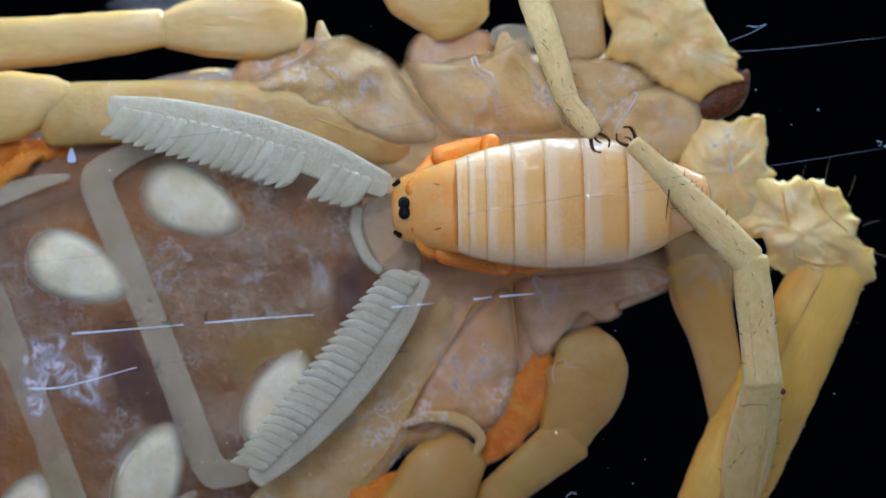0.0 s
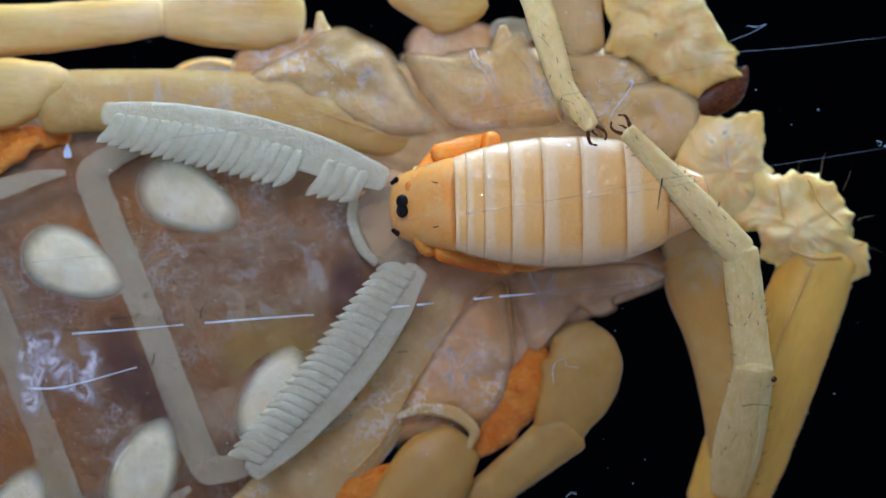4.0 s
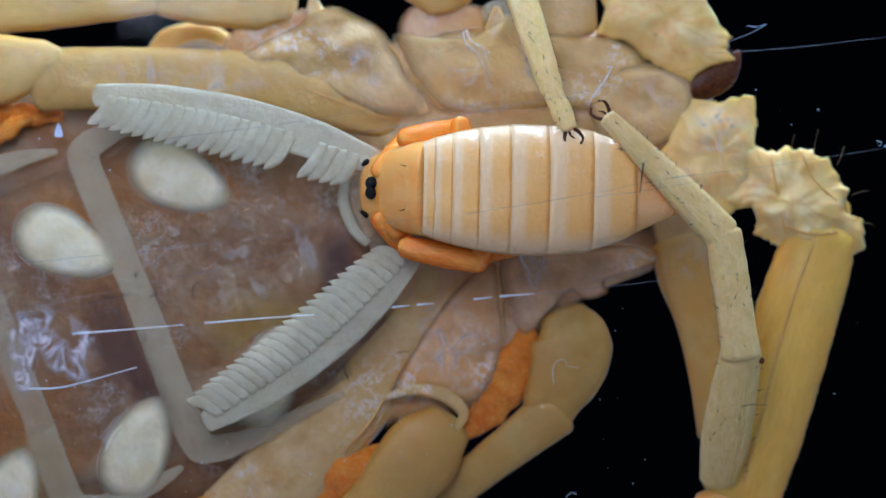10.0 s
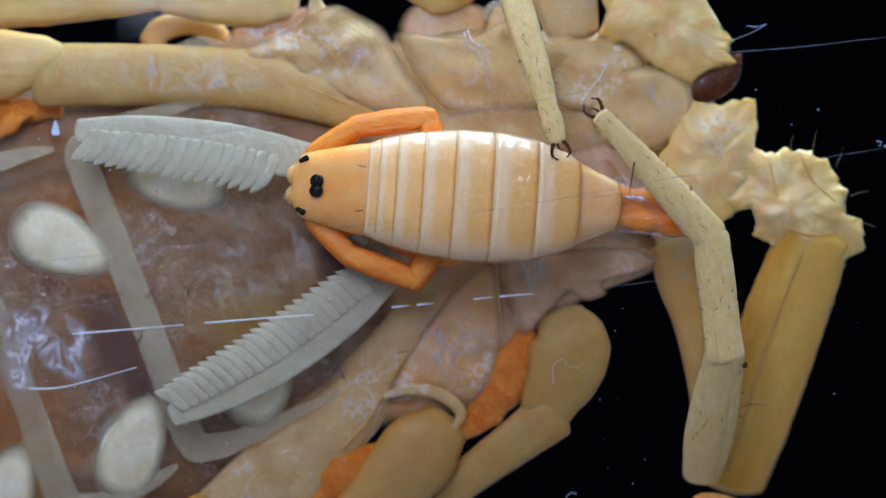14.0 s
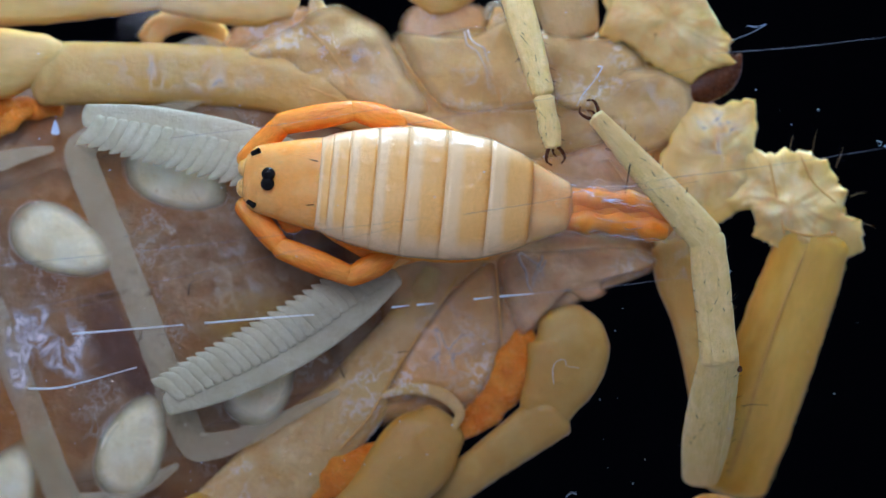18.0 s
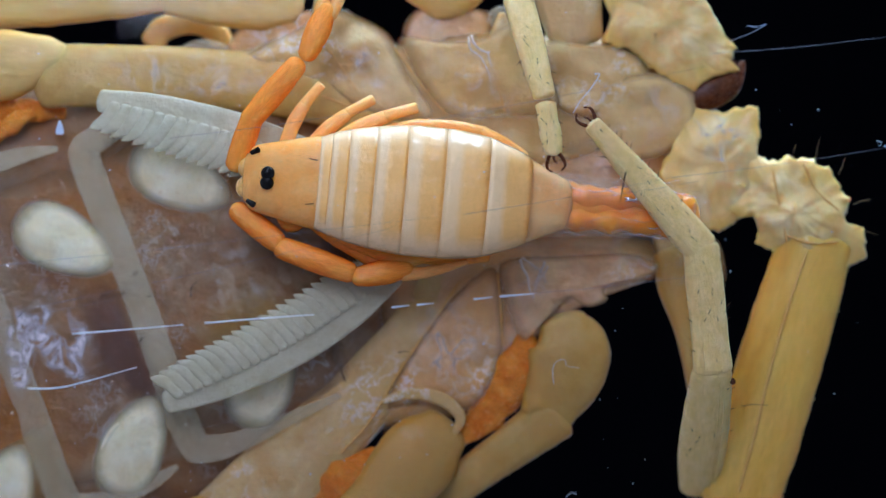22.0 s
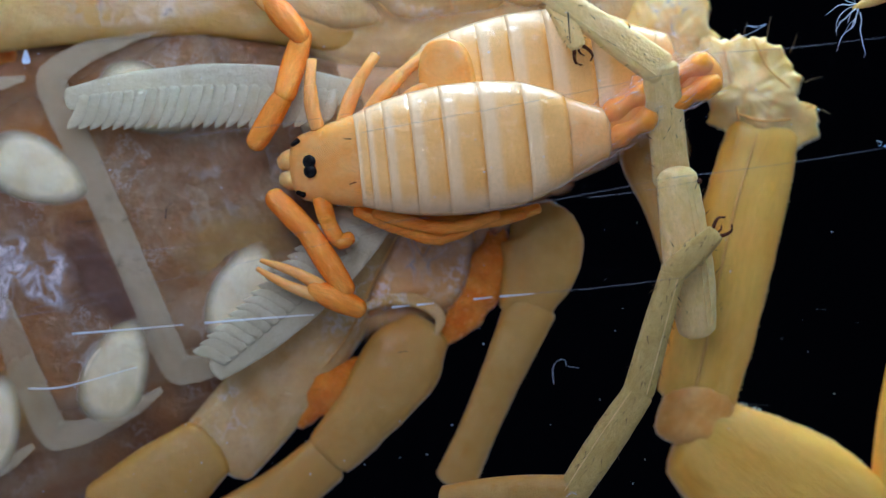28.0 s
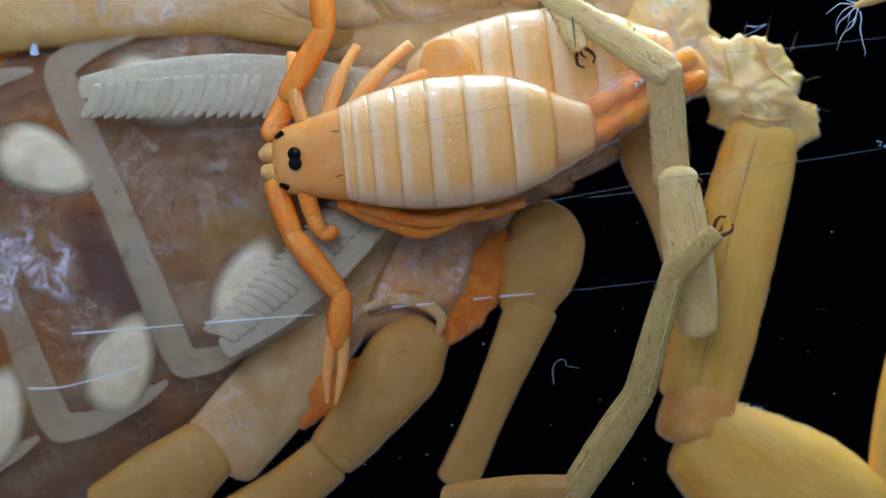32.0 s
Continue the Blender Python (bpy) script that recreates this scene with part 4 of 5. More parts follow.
Q1 = [(0, 1325, 462, 1122, 256), (3, 1310, 462, 1118, 255), (6, 1305, 450, 1112, 246), (9, 1290, 422, 1090, 222), (13, 1266, 425, 1080, 222), (19, 1248, 428, 1055, 214), (22.5, 1240, 440, 1052, 225), (23, 1240, 292, 1020, 100),
      (23.5, 1205, 215, 1015, 85), (24, 1200, 202, 995, 40), (25, 1184, 148, 1000, 15), (27.5, 1168, 125, 975, -5), (28, 1168, 122, 978, -8), (30, 1176, 124, 985, 0), (32, 1178, 126, 985, 0)]
Q2 = [(0, 1327, 462, 1350, 678), (3, 1312, 462, 1335, 672), (6, 1305, 450, 1332, 655), (9, 1290, 422, 1320, 630), (13, 1266, 425, 1292, 635), (19, 1248, 428, 1270, 645), (22.5, 1240, 440, 1262, 660), (22.8, 1240, 380, 1275, 590), (23, 1240, 292, 1278, 505),
      (23.5, 1205, 210, 1262, 402), (24, 1202, 200, 1252, 395), (25, 1186, 148, 1224, 348), (27.5, 1168, 125, 1196, 315), (28, 1168, 122, 1196, 315), (30, 1176, 124, 1197, 315)]
Q3 = [(0, 1348, 680, 1320, 900), (3, 1333, 675, 1305, 890), (6, 1330, 657, 1305, 880), (9, 1318, 632, 1290, 860), (13, 1290, 638, 1262, 855), (19, 1268, 648, 1252, 858), (22.5, 1258, 665, 1250, 872), (23, 1280, 510, 1302, 785),
      (23.5, 1268, 405, 1320, 695), (24, 1255, 398, 1300, 668), (25, 1226, 352, 1262, 615), (27.5, 1198, 320, 1232, 588), (28, 1198, 320, 1234, 588)]
Q1 = [(t, kx, ky, kx + (fx - kx) * 290 / math.hypot(fx - kx, fy - ky), ky + (fy - ky) * 290 / math.hypot(fx - kx, fy - ky)) for t, kx, ky, fx, fy in Q1]
q_foot = limb("tarsus", 290, (16, 22, 27, 31, 32), THIN, mother, back(Q1), (0.27, 0.6), "thin dry yellow foot", rings=18, sides=14, extra=bristles(34, 12, (20, 26, 30, 32), 6), rough=0.000022, grain=7000)
foot(q_foot)
ridged(q_foot, 290, (16, 22, 27, 31, 32), 0.45, (0.5,))
qk = widen(0.3)
part("stray_hair", mesh_of("stray_hair", *thread([Vector((x * qk, y * qk, -30 * qk)) for x, y in ((97, 14), (116, 38), (131, 57))], 0.00002, 5, 8), HAIR), q_foot, "black hair")
part("stray_hair", mesh_of("stray_hair", *thread([Vector((x * qk, y * qk, -12 * qk)) for x, y in ((-66, -60), (-60, -66), (-52, -40), (-48, -10), (-40, 14))], 0.000018, 5, 10), WHITE), q_foot, "white hair")
q_meta = limb("metatarsus", 215, (32, 34, 33, 35), THIN, mother, Q2, (0.6, 0.9), "thin dry yellow leg piece", rings=16, sides=14, sign=1, extra=bristles(26, 14, (32, 34, 34, 35), 7), rough=0.000022, grain=7000)
q_tibia = limb("leg_tibia", 262, (37, 41, 44, 43, 35), THIN, mother, Q3, (1.0, 1.5), "smooth ridged yellow leg piece", ends=0.7, rings=18, sides=14, sign=1, rough=0.000022, grain=7000, extra=bristles(16, 12, (40, 46, 50, 48), 9))
part("condyle", mesh_of("condyle", *ball((6 * qk, -38 * qk, -8 * qk), 5.5 * qk, 1.2), CLAW), q_tibia, "red-brown joint knob")
ridged(q_meta, 215, (32, 34, 33, 35), 0.75, (0.45,))
ridged(q_tibia, 262, (35, 42, 47, 47, 43), 1.2, (-0.62, -0.4))
# a fourth foot that swings in from below
R1 = [(0, 1260, 1085, 1335, 1010), (22.5, 1260, 1085, 1335, 1010), (23.5, 1150, 915, 1225, 950), (24, 1168, 808, 1238, 848), (24.5, 1225, 622, 1300, 590), (25, 1226, 604, 1306, 572), (25.5, 1222, 600, 1300, 568), (27.5, 1192, 502, 1268, 448), (28, 1190, 484, 1264, 415)]
R2 = [(0, 1200, 1290, 1260, 1085), (22.5, 1200, 1290, 1260, 1085), (23.5, 1080, 1110, 1150, 915), (24, 1110, 1010, 1165, 808), (24.5, 1135, 825, 1222, 625), (25, 1132, 805, 1224, 608), (25.5, 1128, 796, 1220, 604), (27.5, 1122, 712, 1190, 505), (28, 1130, 692, 1188, 488)]
R3 = [(0, 1080, 1480, 1200, 1290), (22.5, 1080, 1480, 1200, 1290), (23.5, 930, 1290, 1080, 1110), (24, 970, 1200, 1110, 1010), (24.5, 1010, 1000, 1135, 825), (25, 1010, 985, 1130, 810), (27.5, 1005, 885, 1120, 718), (28, 1008, 878, 1128, 698)]
R4 = [(0, 840, 1500, 1080, 1480), (22.5, 840, 1500, 1080, 1480), (24, 740, 1230, 970, 1200), (25, 790, 1010, 1005, 990), (27.5, 790, 895, 1002, 875), (28, 790, 888, 1002, 870)]
foot(limb("tarsus", 105, (17, 22, 23, 24), SEAR, mother, back(R1), (0.3, 0.5), "thin dry yellow foot", rings=12, sides=12, extra=bristles(20, 12, (24, 23, 22, 17), 14), rough=0.000022, grain=7000))
r_meta = limb("metatarsus", 215, (28, 27, 25, 22), SEAR, mother, R2, (0.9, 0.5), "thin dry grey-yellow leg piece", rings=16, sides=14, extra=bristles(40, 14, (28, 27, 25, 22), 15), rough=0.000022, grain=7000)
r_tibia = limb("leg_tibia", 218, (28, 31, 31, 28), SEAR, mother, R3, (1.2, 0.9), "thin dry grey-yellow leg piece", rings=16, sides=14, extra=bristles(22, 14, (28, 31, 31, 28), 16), rough=0.000022, grain=7000)
limb("femur", 215, (30, 36, 36, 30), PALE_LEG, mother, R4, (1.6, 1.2), "smooth pale leg piece", rings=14, sides=14)


ridged(r_meta, 215, (28, 27, 25, 22), 0.7, (0.5,))
ridged(r_tibia, 218, (28, 31, 31, 28), 1.0, (-0.5,))
# a bristly leg end of the other side that swings past
TUFT = [(0, 1700, 260, 1760, 160), (2.9, 1700, 260, 1760, 160), (3, 1560, 185, 1500, 195), (3.1, 1700, 220, 1760, 160), (12.7, 1720, 200, 1780, 120), (12.8, 1600, 190, 1540, 200), (12.9, 1720, 200, 1780, 120), (22.8, 1680, 90, 1720, 40), (22.9, 1580, 60, 1500, 20), (23, 1570, 60, 1500, 50), (23.2, 1555, 130, 1515, 195), (23.5, 1555, 150, 1530, 215),
        (23.8, 1560, 140, 1535, 200), (24, 1560, 100, 1530, 130), (24.5, 1570, 10, 1520, 40), (25, 1560, -20, 1510, 15), (27.5, 1570, -10, 1510, 15), (28, 1570, -10, 1510, 15)]
tuft = limb("leg_end", 80, (13, 10, 3), PALE_LEG, mother, TUFT, (2.0, 1.6), "bristly leg end", rings=10, sides=12)
tk = widen(1.8)
rt = random.Random(21)
for k in range(8):
    a = (k - 3.5) * 0.3 + rt.uniform(-0.2, 0.2)
    pts = [Vector((70 * tk, a * 10 * tk, 0))]
    for m_ in range(rt.choice((3, 4, 5, 6))):
        step = rt.uniform(8, 20) * tk
        a += rt.uniform(-0.5, 0.5)
        pts.append(pts[-1] + Vector((math.cos(a) * step, math.sin(a) * step, rt.uniform(-4, 4) * tk)))
    part("bristle", mesh_of("bristle", *thread(pts, rt.uniform(0.6, 1.1) * tk, 5, 14), WHITE), tuft, "pale bluish bristle")
    if k % 2:
        part("bristle", mesh_of("bristle", *thread([pts[1], pts[2] + Vector((0, rt.uniform(-12, 12) * tk, 0))], 0.9 * tk, 4, 6), WHITE), tuft)

# combs
def comb(name, length, rows, side, teeth, z, bend, lost=()):
    k = widen(z)
    L = length * k
    ws = (22, 33, 36, 36, 34, 30, 20)
    secs = [(L * i / 6, bend * k * math.sin(math.pi * i / 6), 0, w * k, 5 * k) for i, w in enumerate(ws)]
    shaft = part(name, mesh_of(name, *loft(secs, rings=40, sides=22, rough=0.000014, grain=3500, power=2.4), COMB), mother, "pale feathery comb with a row of teeth")
    base = spline(secs, teeth + 2)
    for i in range(teeth):
        if i in lost:
            continue
        r = base[i + 1]
        u = (i + 1) / (teeth + 1)
        out = (32 + 8 * math.sin(math.pi * u)) * k
        p = Vector((r[0] - 6 * k, r[1] + side * r[3] * 0.25, -6.5 * k))
        q = Vector((r[0] + 24 * k, r[1] + side * (r[3] + out), -3 * k))
        mid = (p + q) / 2 + Vector((-6 * k, side * 4 * k, -3 * k))
        rows_ = [(*p, 10.5 * k, 3.2 * k), (*mid, 11.5 * k, 3.6 * k), (*(mid * 0.35 + q * 0.65), 8.0 * k, 3.2 * k), (*q, 1.4 * k, 1.6 * k)]
        bead = ball((p.x - 3 * k, p.y - side * 4 * k, p.z), 5 * k, 0.5, 5, 8)
        verts, faces = joined([loft(rows_, rings=8, sides=10, round_ends=(0.8, 0.9)), bead])
        part("tooth", mesh_of("tooth", verts, faces, COMB, True, rim_mask(verts, 10)), shaft)
    keys = []
    for t, ax, ay, bx, by, zb in rows:
        d = length / math.hypot(bx - ax, by - ay)
        keys.append((t, front_at(t).inverted() @ reach_pose((bx - (bx - ax) * d, by - (by - ay) * d), (bx, by), z, zb)))
    MOVES.append((shaft, keys))
    shaft.matrix_basis = keys[0][1]
    return shaft


comb("pectine", 500, [(0, 680, 328, 200, 190, 1.75), (2.9, 680, 328, 200, 190, 1.75), (3, 675, 325, 200, 200, 1.75), (3.3, 668, 318, 190, 200, 1.75), (6, 668, 316, 188, 222, 1.75), (7.5, 662, 310, 185, 215, 1.75), (8, 660, 294, 180, 185, 1.75), (9, 655, 288, 175, 172, 1.75),
     (11.5, 610, 282, 180, 180, 1.75), (12.5, 600, 290, 175, 190, 1.75), (12.8, 570, 300, 140, 240, 1.75), (13.5, 560, 300, 140, 235, 1.75), (17, 560, 310, 160, 205, 1.75), (19, 570, 315, 155, 205, 1.75), (22.5, 600, 310, 195, 165, 1.75),
     (23, 600, 300, 180, 165, 1.75), (23.5, 600, 265, 185, 130, 1.75), (24, 600, 235, 180, 150, 1.75), (25, 590, 190, 145, 150, 1.75), (25.5, 590, 185, 140, 150, 1.75), (27.5, 590, 155, 105, 160, 1.75), (28, 600, 165, 125, 175, 1.75),
     (29, 600, 160, 125, 175, 1.75), (30, 600, 155, 130, 165, 1.75), (32, 600, 150, 150, 155, 1.75)], -1, 24, 1.85, 20, lost=(0, 5, 6))
comb("pectine", 455, [(0, 728, 510, 455, 845, 1.75), (2.9, 728, 510, 455, 845, 1.75), (3, 722, 515, 450, 835, 1.75), (3.3, 722, 500, 450, 840, 1.75), (6, 722, 500, 442, 822, 1.75), (7.5, 720, 490, 438, 815, 1.75), (8, 715, 480, 405, 770, 1.75), (9, 712, 472, 390, 755, 1.75),
     (10.5, 705, 475, 355, 735, 1.75), (11.5, 700, 480, 335, 715, 1.75), (12.5, 690, 490, 325, 725, 1.75), (13, 690, 495, 315, 740, 1.75), (19, 690, 495, 300, 715, 1.75), (22.5, 690, 490, 300, 712, 1.75),
     (23, 705, 470, 330, 748, 1.75), (23.3, 725, 440, 385, 745, 1.75), (23.5, 730, 430, 420, 745, 1.75), (23.8, 710, 440, 490, 790, 1.75), (24, 708, 430, 610, 795, 1.75), (24.5, 700, 410, 600, 765, 1.75), (25, 672, 395, 560, 765, 1.75), (25.5, 665, 390, 555, 765, 1.75),
     (27.5, 610, 430, 405, 660, 1.75), (28, 610, 430, 385, 655, 1.75), (29, 615, 410, 390, 635, 1.75), (30, 615, 405, 400, 625, 1.75), (32, 615, 405, 402, 615, 1.75)], 1, 24, 1.85, -22)

# hairs and pale residue sticking to the belly
for line in ([(364, 570), (366, 552), (376, 543)], [(288, 572), (296, 568), (300, 560)], [(262, 528), (266, 535), (270, 525)], [(205, 572), (240, 568), (258, 562)], [(276, 652), (282, 640), (281, 632)], [(60, 612), (66, 606), (70, 600)],
             [(640, 715), (634, 700), (632, 685)], [(395, 333), (397, 330), (399, 331)]):
    part("stray_hair", mesh_of("stray_hair", *thread([at(x, y, 2.48) for x, y in line], 0.000016, 5, 8), HAIR), belly, "short black hair")
r5 = random.Random(9)
for x, y, dx, dy, n, z in ((835, 105, 8, 18, 6, 2.34), (945, 495, 8, 16, 5, 2.52), (985, 500, -5, 15, 5, 2.52)):
    for w in range(2):
        pts = []
        px, py = x + r5.uniform(-8, 8), y + r5.uniform(-8, 8)
        for _ in range(n):
            pts.append(at(px, py, z + r5.uniform(-0.03, 0.05)))
            px, py = px + dx * r5.uniform(0.4, 1.5) + r5.uniform(-6, 6), py + dy * r5.uniform(0.4, 1.5) + r5.uniform(-6, 6)
        part("dried_streak", mesh_of("dried_streak", *thread(pts, r5.uniform(1.5, 3.2) * STEP, 5, 14), FLAKE), mother, "whitish dried streak")


plate("gut", [(160, 560), (215, 545), (262, 610), (320, 715), (352, 800), (300, 800), (230, 730), (170, 660)], 2.585, 0.02, 0.004, GUT, belly, "dark maroon gut under the skin", fade=0.6, rough=0.0)
plate("gut", [(590, 470), (640, 440), (660, 520), (620, 600), (590, 560)], 2.585, 0.02, 0.004, GUT, belly, "dark maroon gut under the skin", fade=0.6, rough=0.0)
plate("organ", [(400, 560), (500, 545), (600, 575), (620, 640), (560, 660), (470, 640), (410, 690), (370, 640)], 2.585, 0.02, 0.004, YOLK, belly, "amber organ under the skin", fade=0.6, rough=0.0)
plate("organ", [(20, 720), (80, 740), (120, 840), (170, 900), (90, 960), (20, 880)], 2.585, 0.02, 0.004, YOLK, belly, "amber organ under the skin", fade=0.6, rough=0.0)
plate("residue", [(70, 590), (110, 575), (150, 595), (200, 640), (215, 700), (190, 735), (150, 720), (110, 700), (80, 650)], 2.555, 0.01, 0.004, RESIDUE, belly, "lilac dried residue", fade=0.3, rough=0.0)
plate("residue", [(30, 620), (60, 590), (90, 600), (95, 680), (70, 760), (45, 720)], 2.55, 0.01, 0.004, RESIDUE, belly, "lilac dried residue", fade=0.3, rough=0.0, seed=2)
for ring in ([(405, 480), (440, 470), (470, 485), (450, 515), (415, 510)], [(520, 430), (560, 435), (590, 510), (585, 545), (550, 510)], [(450, 545), (490, 530), (500, 570), (470, 610)], [(330, 400), (420, 420), (480, 450), (400, 450)],
             [(180, 790), (230, 770), (260, 760), (215, 840), (180, 850)]):
    plate("residue", ring, 2.5, 0.01, 0.004, SMEAR_SHEEN, belly, "whitish dried film and painted sheen", fade=0.5, rough=0.0)
plate("chip", [(120, 284), (127, 262), (135, 284), (128, 288)], 2.45, 0.02, 0.02, WHITE, belly, "small white chip", steps=16)
# Whitish patches on the leg bases: dried film plus sheen painted as colour.
for z, ring in ((2.33, [(590, 110), (660, 120), (705, 190), (640, 210), (590, 160)]), (2.36, [(770, 110), (850, 105), (900, 190), (880, 225), (810, 180)]), (2.40, [(930, 110), (970, 140), (990, 210), (950, 200)]),
                (2.42, [(740, 590), (830, 560), (890, 610), (880, 720), (790, 720), (740, 670)]), (2.52, [(930, 480), (1010, 480), (1010, 530), (960, 590), (935, 540)]), (2.28, [(200, 165), (420, 160), (520, 200), (420, 230), (240, 230)]),
                (2.44, [(1080, 180), (1180, 170), (1230, 220), (1150, 290), (1080, 260)]), (2.3, [(1230, 230), (1330, 215), (1345, 300), (1280, 330)]), (2.4, [(1200, 450), (1270, 440), (1290, 520), (1225, 530)])):
    plate("sheen_smear", ring, z, 0.01, 0.004, SMEAR_SHEEN, mother, "whitish dried film and painted sheen", fade=0.5, rough=0.0)

# ---- the newborn ----
# rows: seconds, plan x and y of its middle eyes, turn of its body, how far the head is bent away (degrees)
YOUNG_WAY = [(0, 716, 368, -1.5, 37), (2.9, 714, 369, -1.4, 37), (3.5, 712, 365, -1.3, 37), (5.5, 714, 364, -1.3, 37), (6, 706, 363, -1.2, 38), (7, 705, 361, -1.2, 38), (7.5, 709, 357, -0.6, 39), (8, 699, 347, 0.0, 39), (8.5, 700, 347, 0.2, 38),
             (9, 681, 337, 0.4, 40), (9.5, 661, 333, 0.7, 39), (10.5, 652, 332, 1.4, 38), (11, 626, 335, 1.8, 36), (11.5, 619, 338, 2.2, 34), (12, 599, 336, 2.6, 32), (12.5, 579, 334, 3.0, 26), (13, 590, 338, 3.4, 8), (13.5, 548, 327, 3.6, 8),
             (14, 562, 330, 3.8, 6), (14.5, 536, 326, 4.0, 6), (16.5, 520, 320, 4.5, 5), (17, 506, 323, 4.7, 5), (17.5, 480, 316, 5.0, 4), (18, 477, 318, 5.2, 4), (19, 475, 318, 5.5, 4), (20, 475, 318, 5.5, 4), (22.5, 477, 315, 4.6, 4),
             (23, 479, 309, -3.6, 4), (23.5, 485, 313, -6.2, 6), (24, 519, 320, -9.0, 18), (24.5, 517, 315, -8.9, 10), (25, 518, 315, -8.7, 8), (25.5, 519, 313, -8.6, 8), (27.5, 537, 285, -6.5, 14), (28, 549, 295, -6.4, 18), (29, 551, 299, -6.2, 18),
             (29.5, 551, 298, -6.1, 16), (30, 527, 283, -6.0, 12), (32, 523, 282, -6.0, 12)]
YZ = 1.02          # depth of the newborn's middle, mm
YK = widen(YZ)


def tuck(bend):
    """How far the neck is drawn out when the head is bent, plan steps."""
    return 32 * min(1.0, max(0.0, (bend - 14) / 24))


def young_pose(t, x, y, turn, bend):
    c, s_ = math.cos(radians(turn)), math.sin(radians(turn))
    far = tuck(bend) + 108 * math.cos(radians(bend)) - 12 * math.sin(radians(bend))
    m = pose(0, 0, 0, 0, 0, turn)
    m.translation = at(x + far * c, y + far * s_, YZ)
    return m


def young_at(t):
    return young_pose(*between(YOUNG_WAY, t))


FLAT = 2 / 3.1     # how squarely the newborn is pressed against the floor
HALF = [(-22, 82), (4, 93), (40, 103), (80, 111), (140, 118), (215, 117), (275, 109), (325, 91), (360, 74), (395, 57), (408, 50)]   # x, half width


def half_width(x):
    for (a, p), (b, q) in zip(HALF, HALF[1:]):
        if x <= b:
            return p + (q - p) * max(0.0, (x - a) / (b - a))
    return HALF[-1][1]


def arch(name, x0, x1, spread, lift, mat, parent, label="", flare=2.0, n=8, m=22):
    """A curved back plate over the newborn's body between x0 and x1."""
    verts, faces = [], []
    for layer in (0, 1):
        for i in range(n + 1):
            x = x0 + (x1 - x0) * i / n
            up = lift + flare * i / n - (3.5 if layer else 0) - (0.5 if i in (0, n) and not layer else 0)
            w = half_width(x) + up
            h = 0.56 * half_width(x) + 8 + up
            for j in range(m + 1):
                ph = (j / m - 0.5) * 2 * radians(spread)
                bow = 4 * math.cos(ph)
                sy, cz = math.copysign(abs(math.sin(ph)) ** FLAT, ph), math.cos(ph) ** FLAT
                verts.append(Vector(((x + bow) * YK, w * sy * YK, -h * cz * YK)))
    o = (n + 1) * (m + 1)
    for i in range(n):
        for j in range(m):
            a = i * (m + 1) + j
            faces.append((a, a + 1, a + m + 2, a + m + 1))
            faces.append((o + a, o + a + m + 1, o + a + m + 2, o + a + 1))
    for i in range(n):
        for j in (0, m):
            a = i * (m + 1) + j
            faces.append((a, a + m + 1, o + a + m + 1, o + a) if j == 0 else (a + m + 1, a, o + a, o + a + m + 1))
    for j in range(m):
        for i in (0, n):
            a = i * (m + 1) + j
            faces.append((a + 1, a, o + a, o + a + 1) if i == 0 else (a, a + 1, o + a + 1, o + a))
    return part(name, mesh_of(name, verts, faces, mat), parent, label)


def local_limb(name, rows, mat, parent, label="", **kw):
    """A limb piece in the newborn's own plan: x back from the head's rear edge, y to the side, depth, half width, half depth in plan steps."""
    return part(name, mesh_of(name, *loft([(x * YK, y * YK, z * YK, w * YK, h * YK) for x, y, z, w, h in rows], **kw), mat), parent, label)


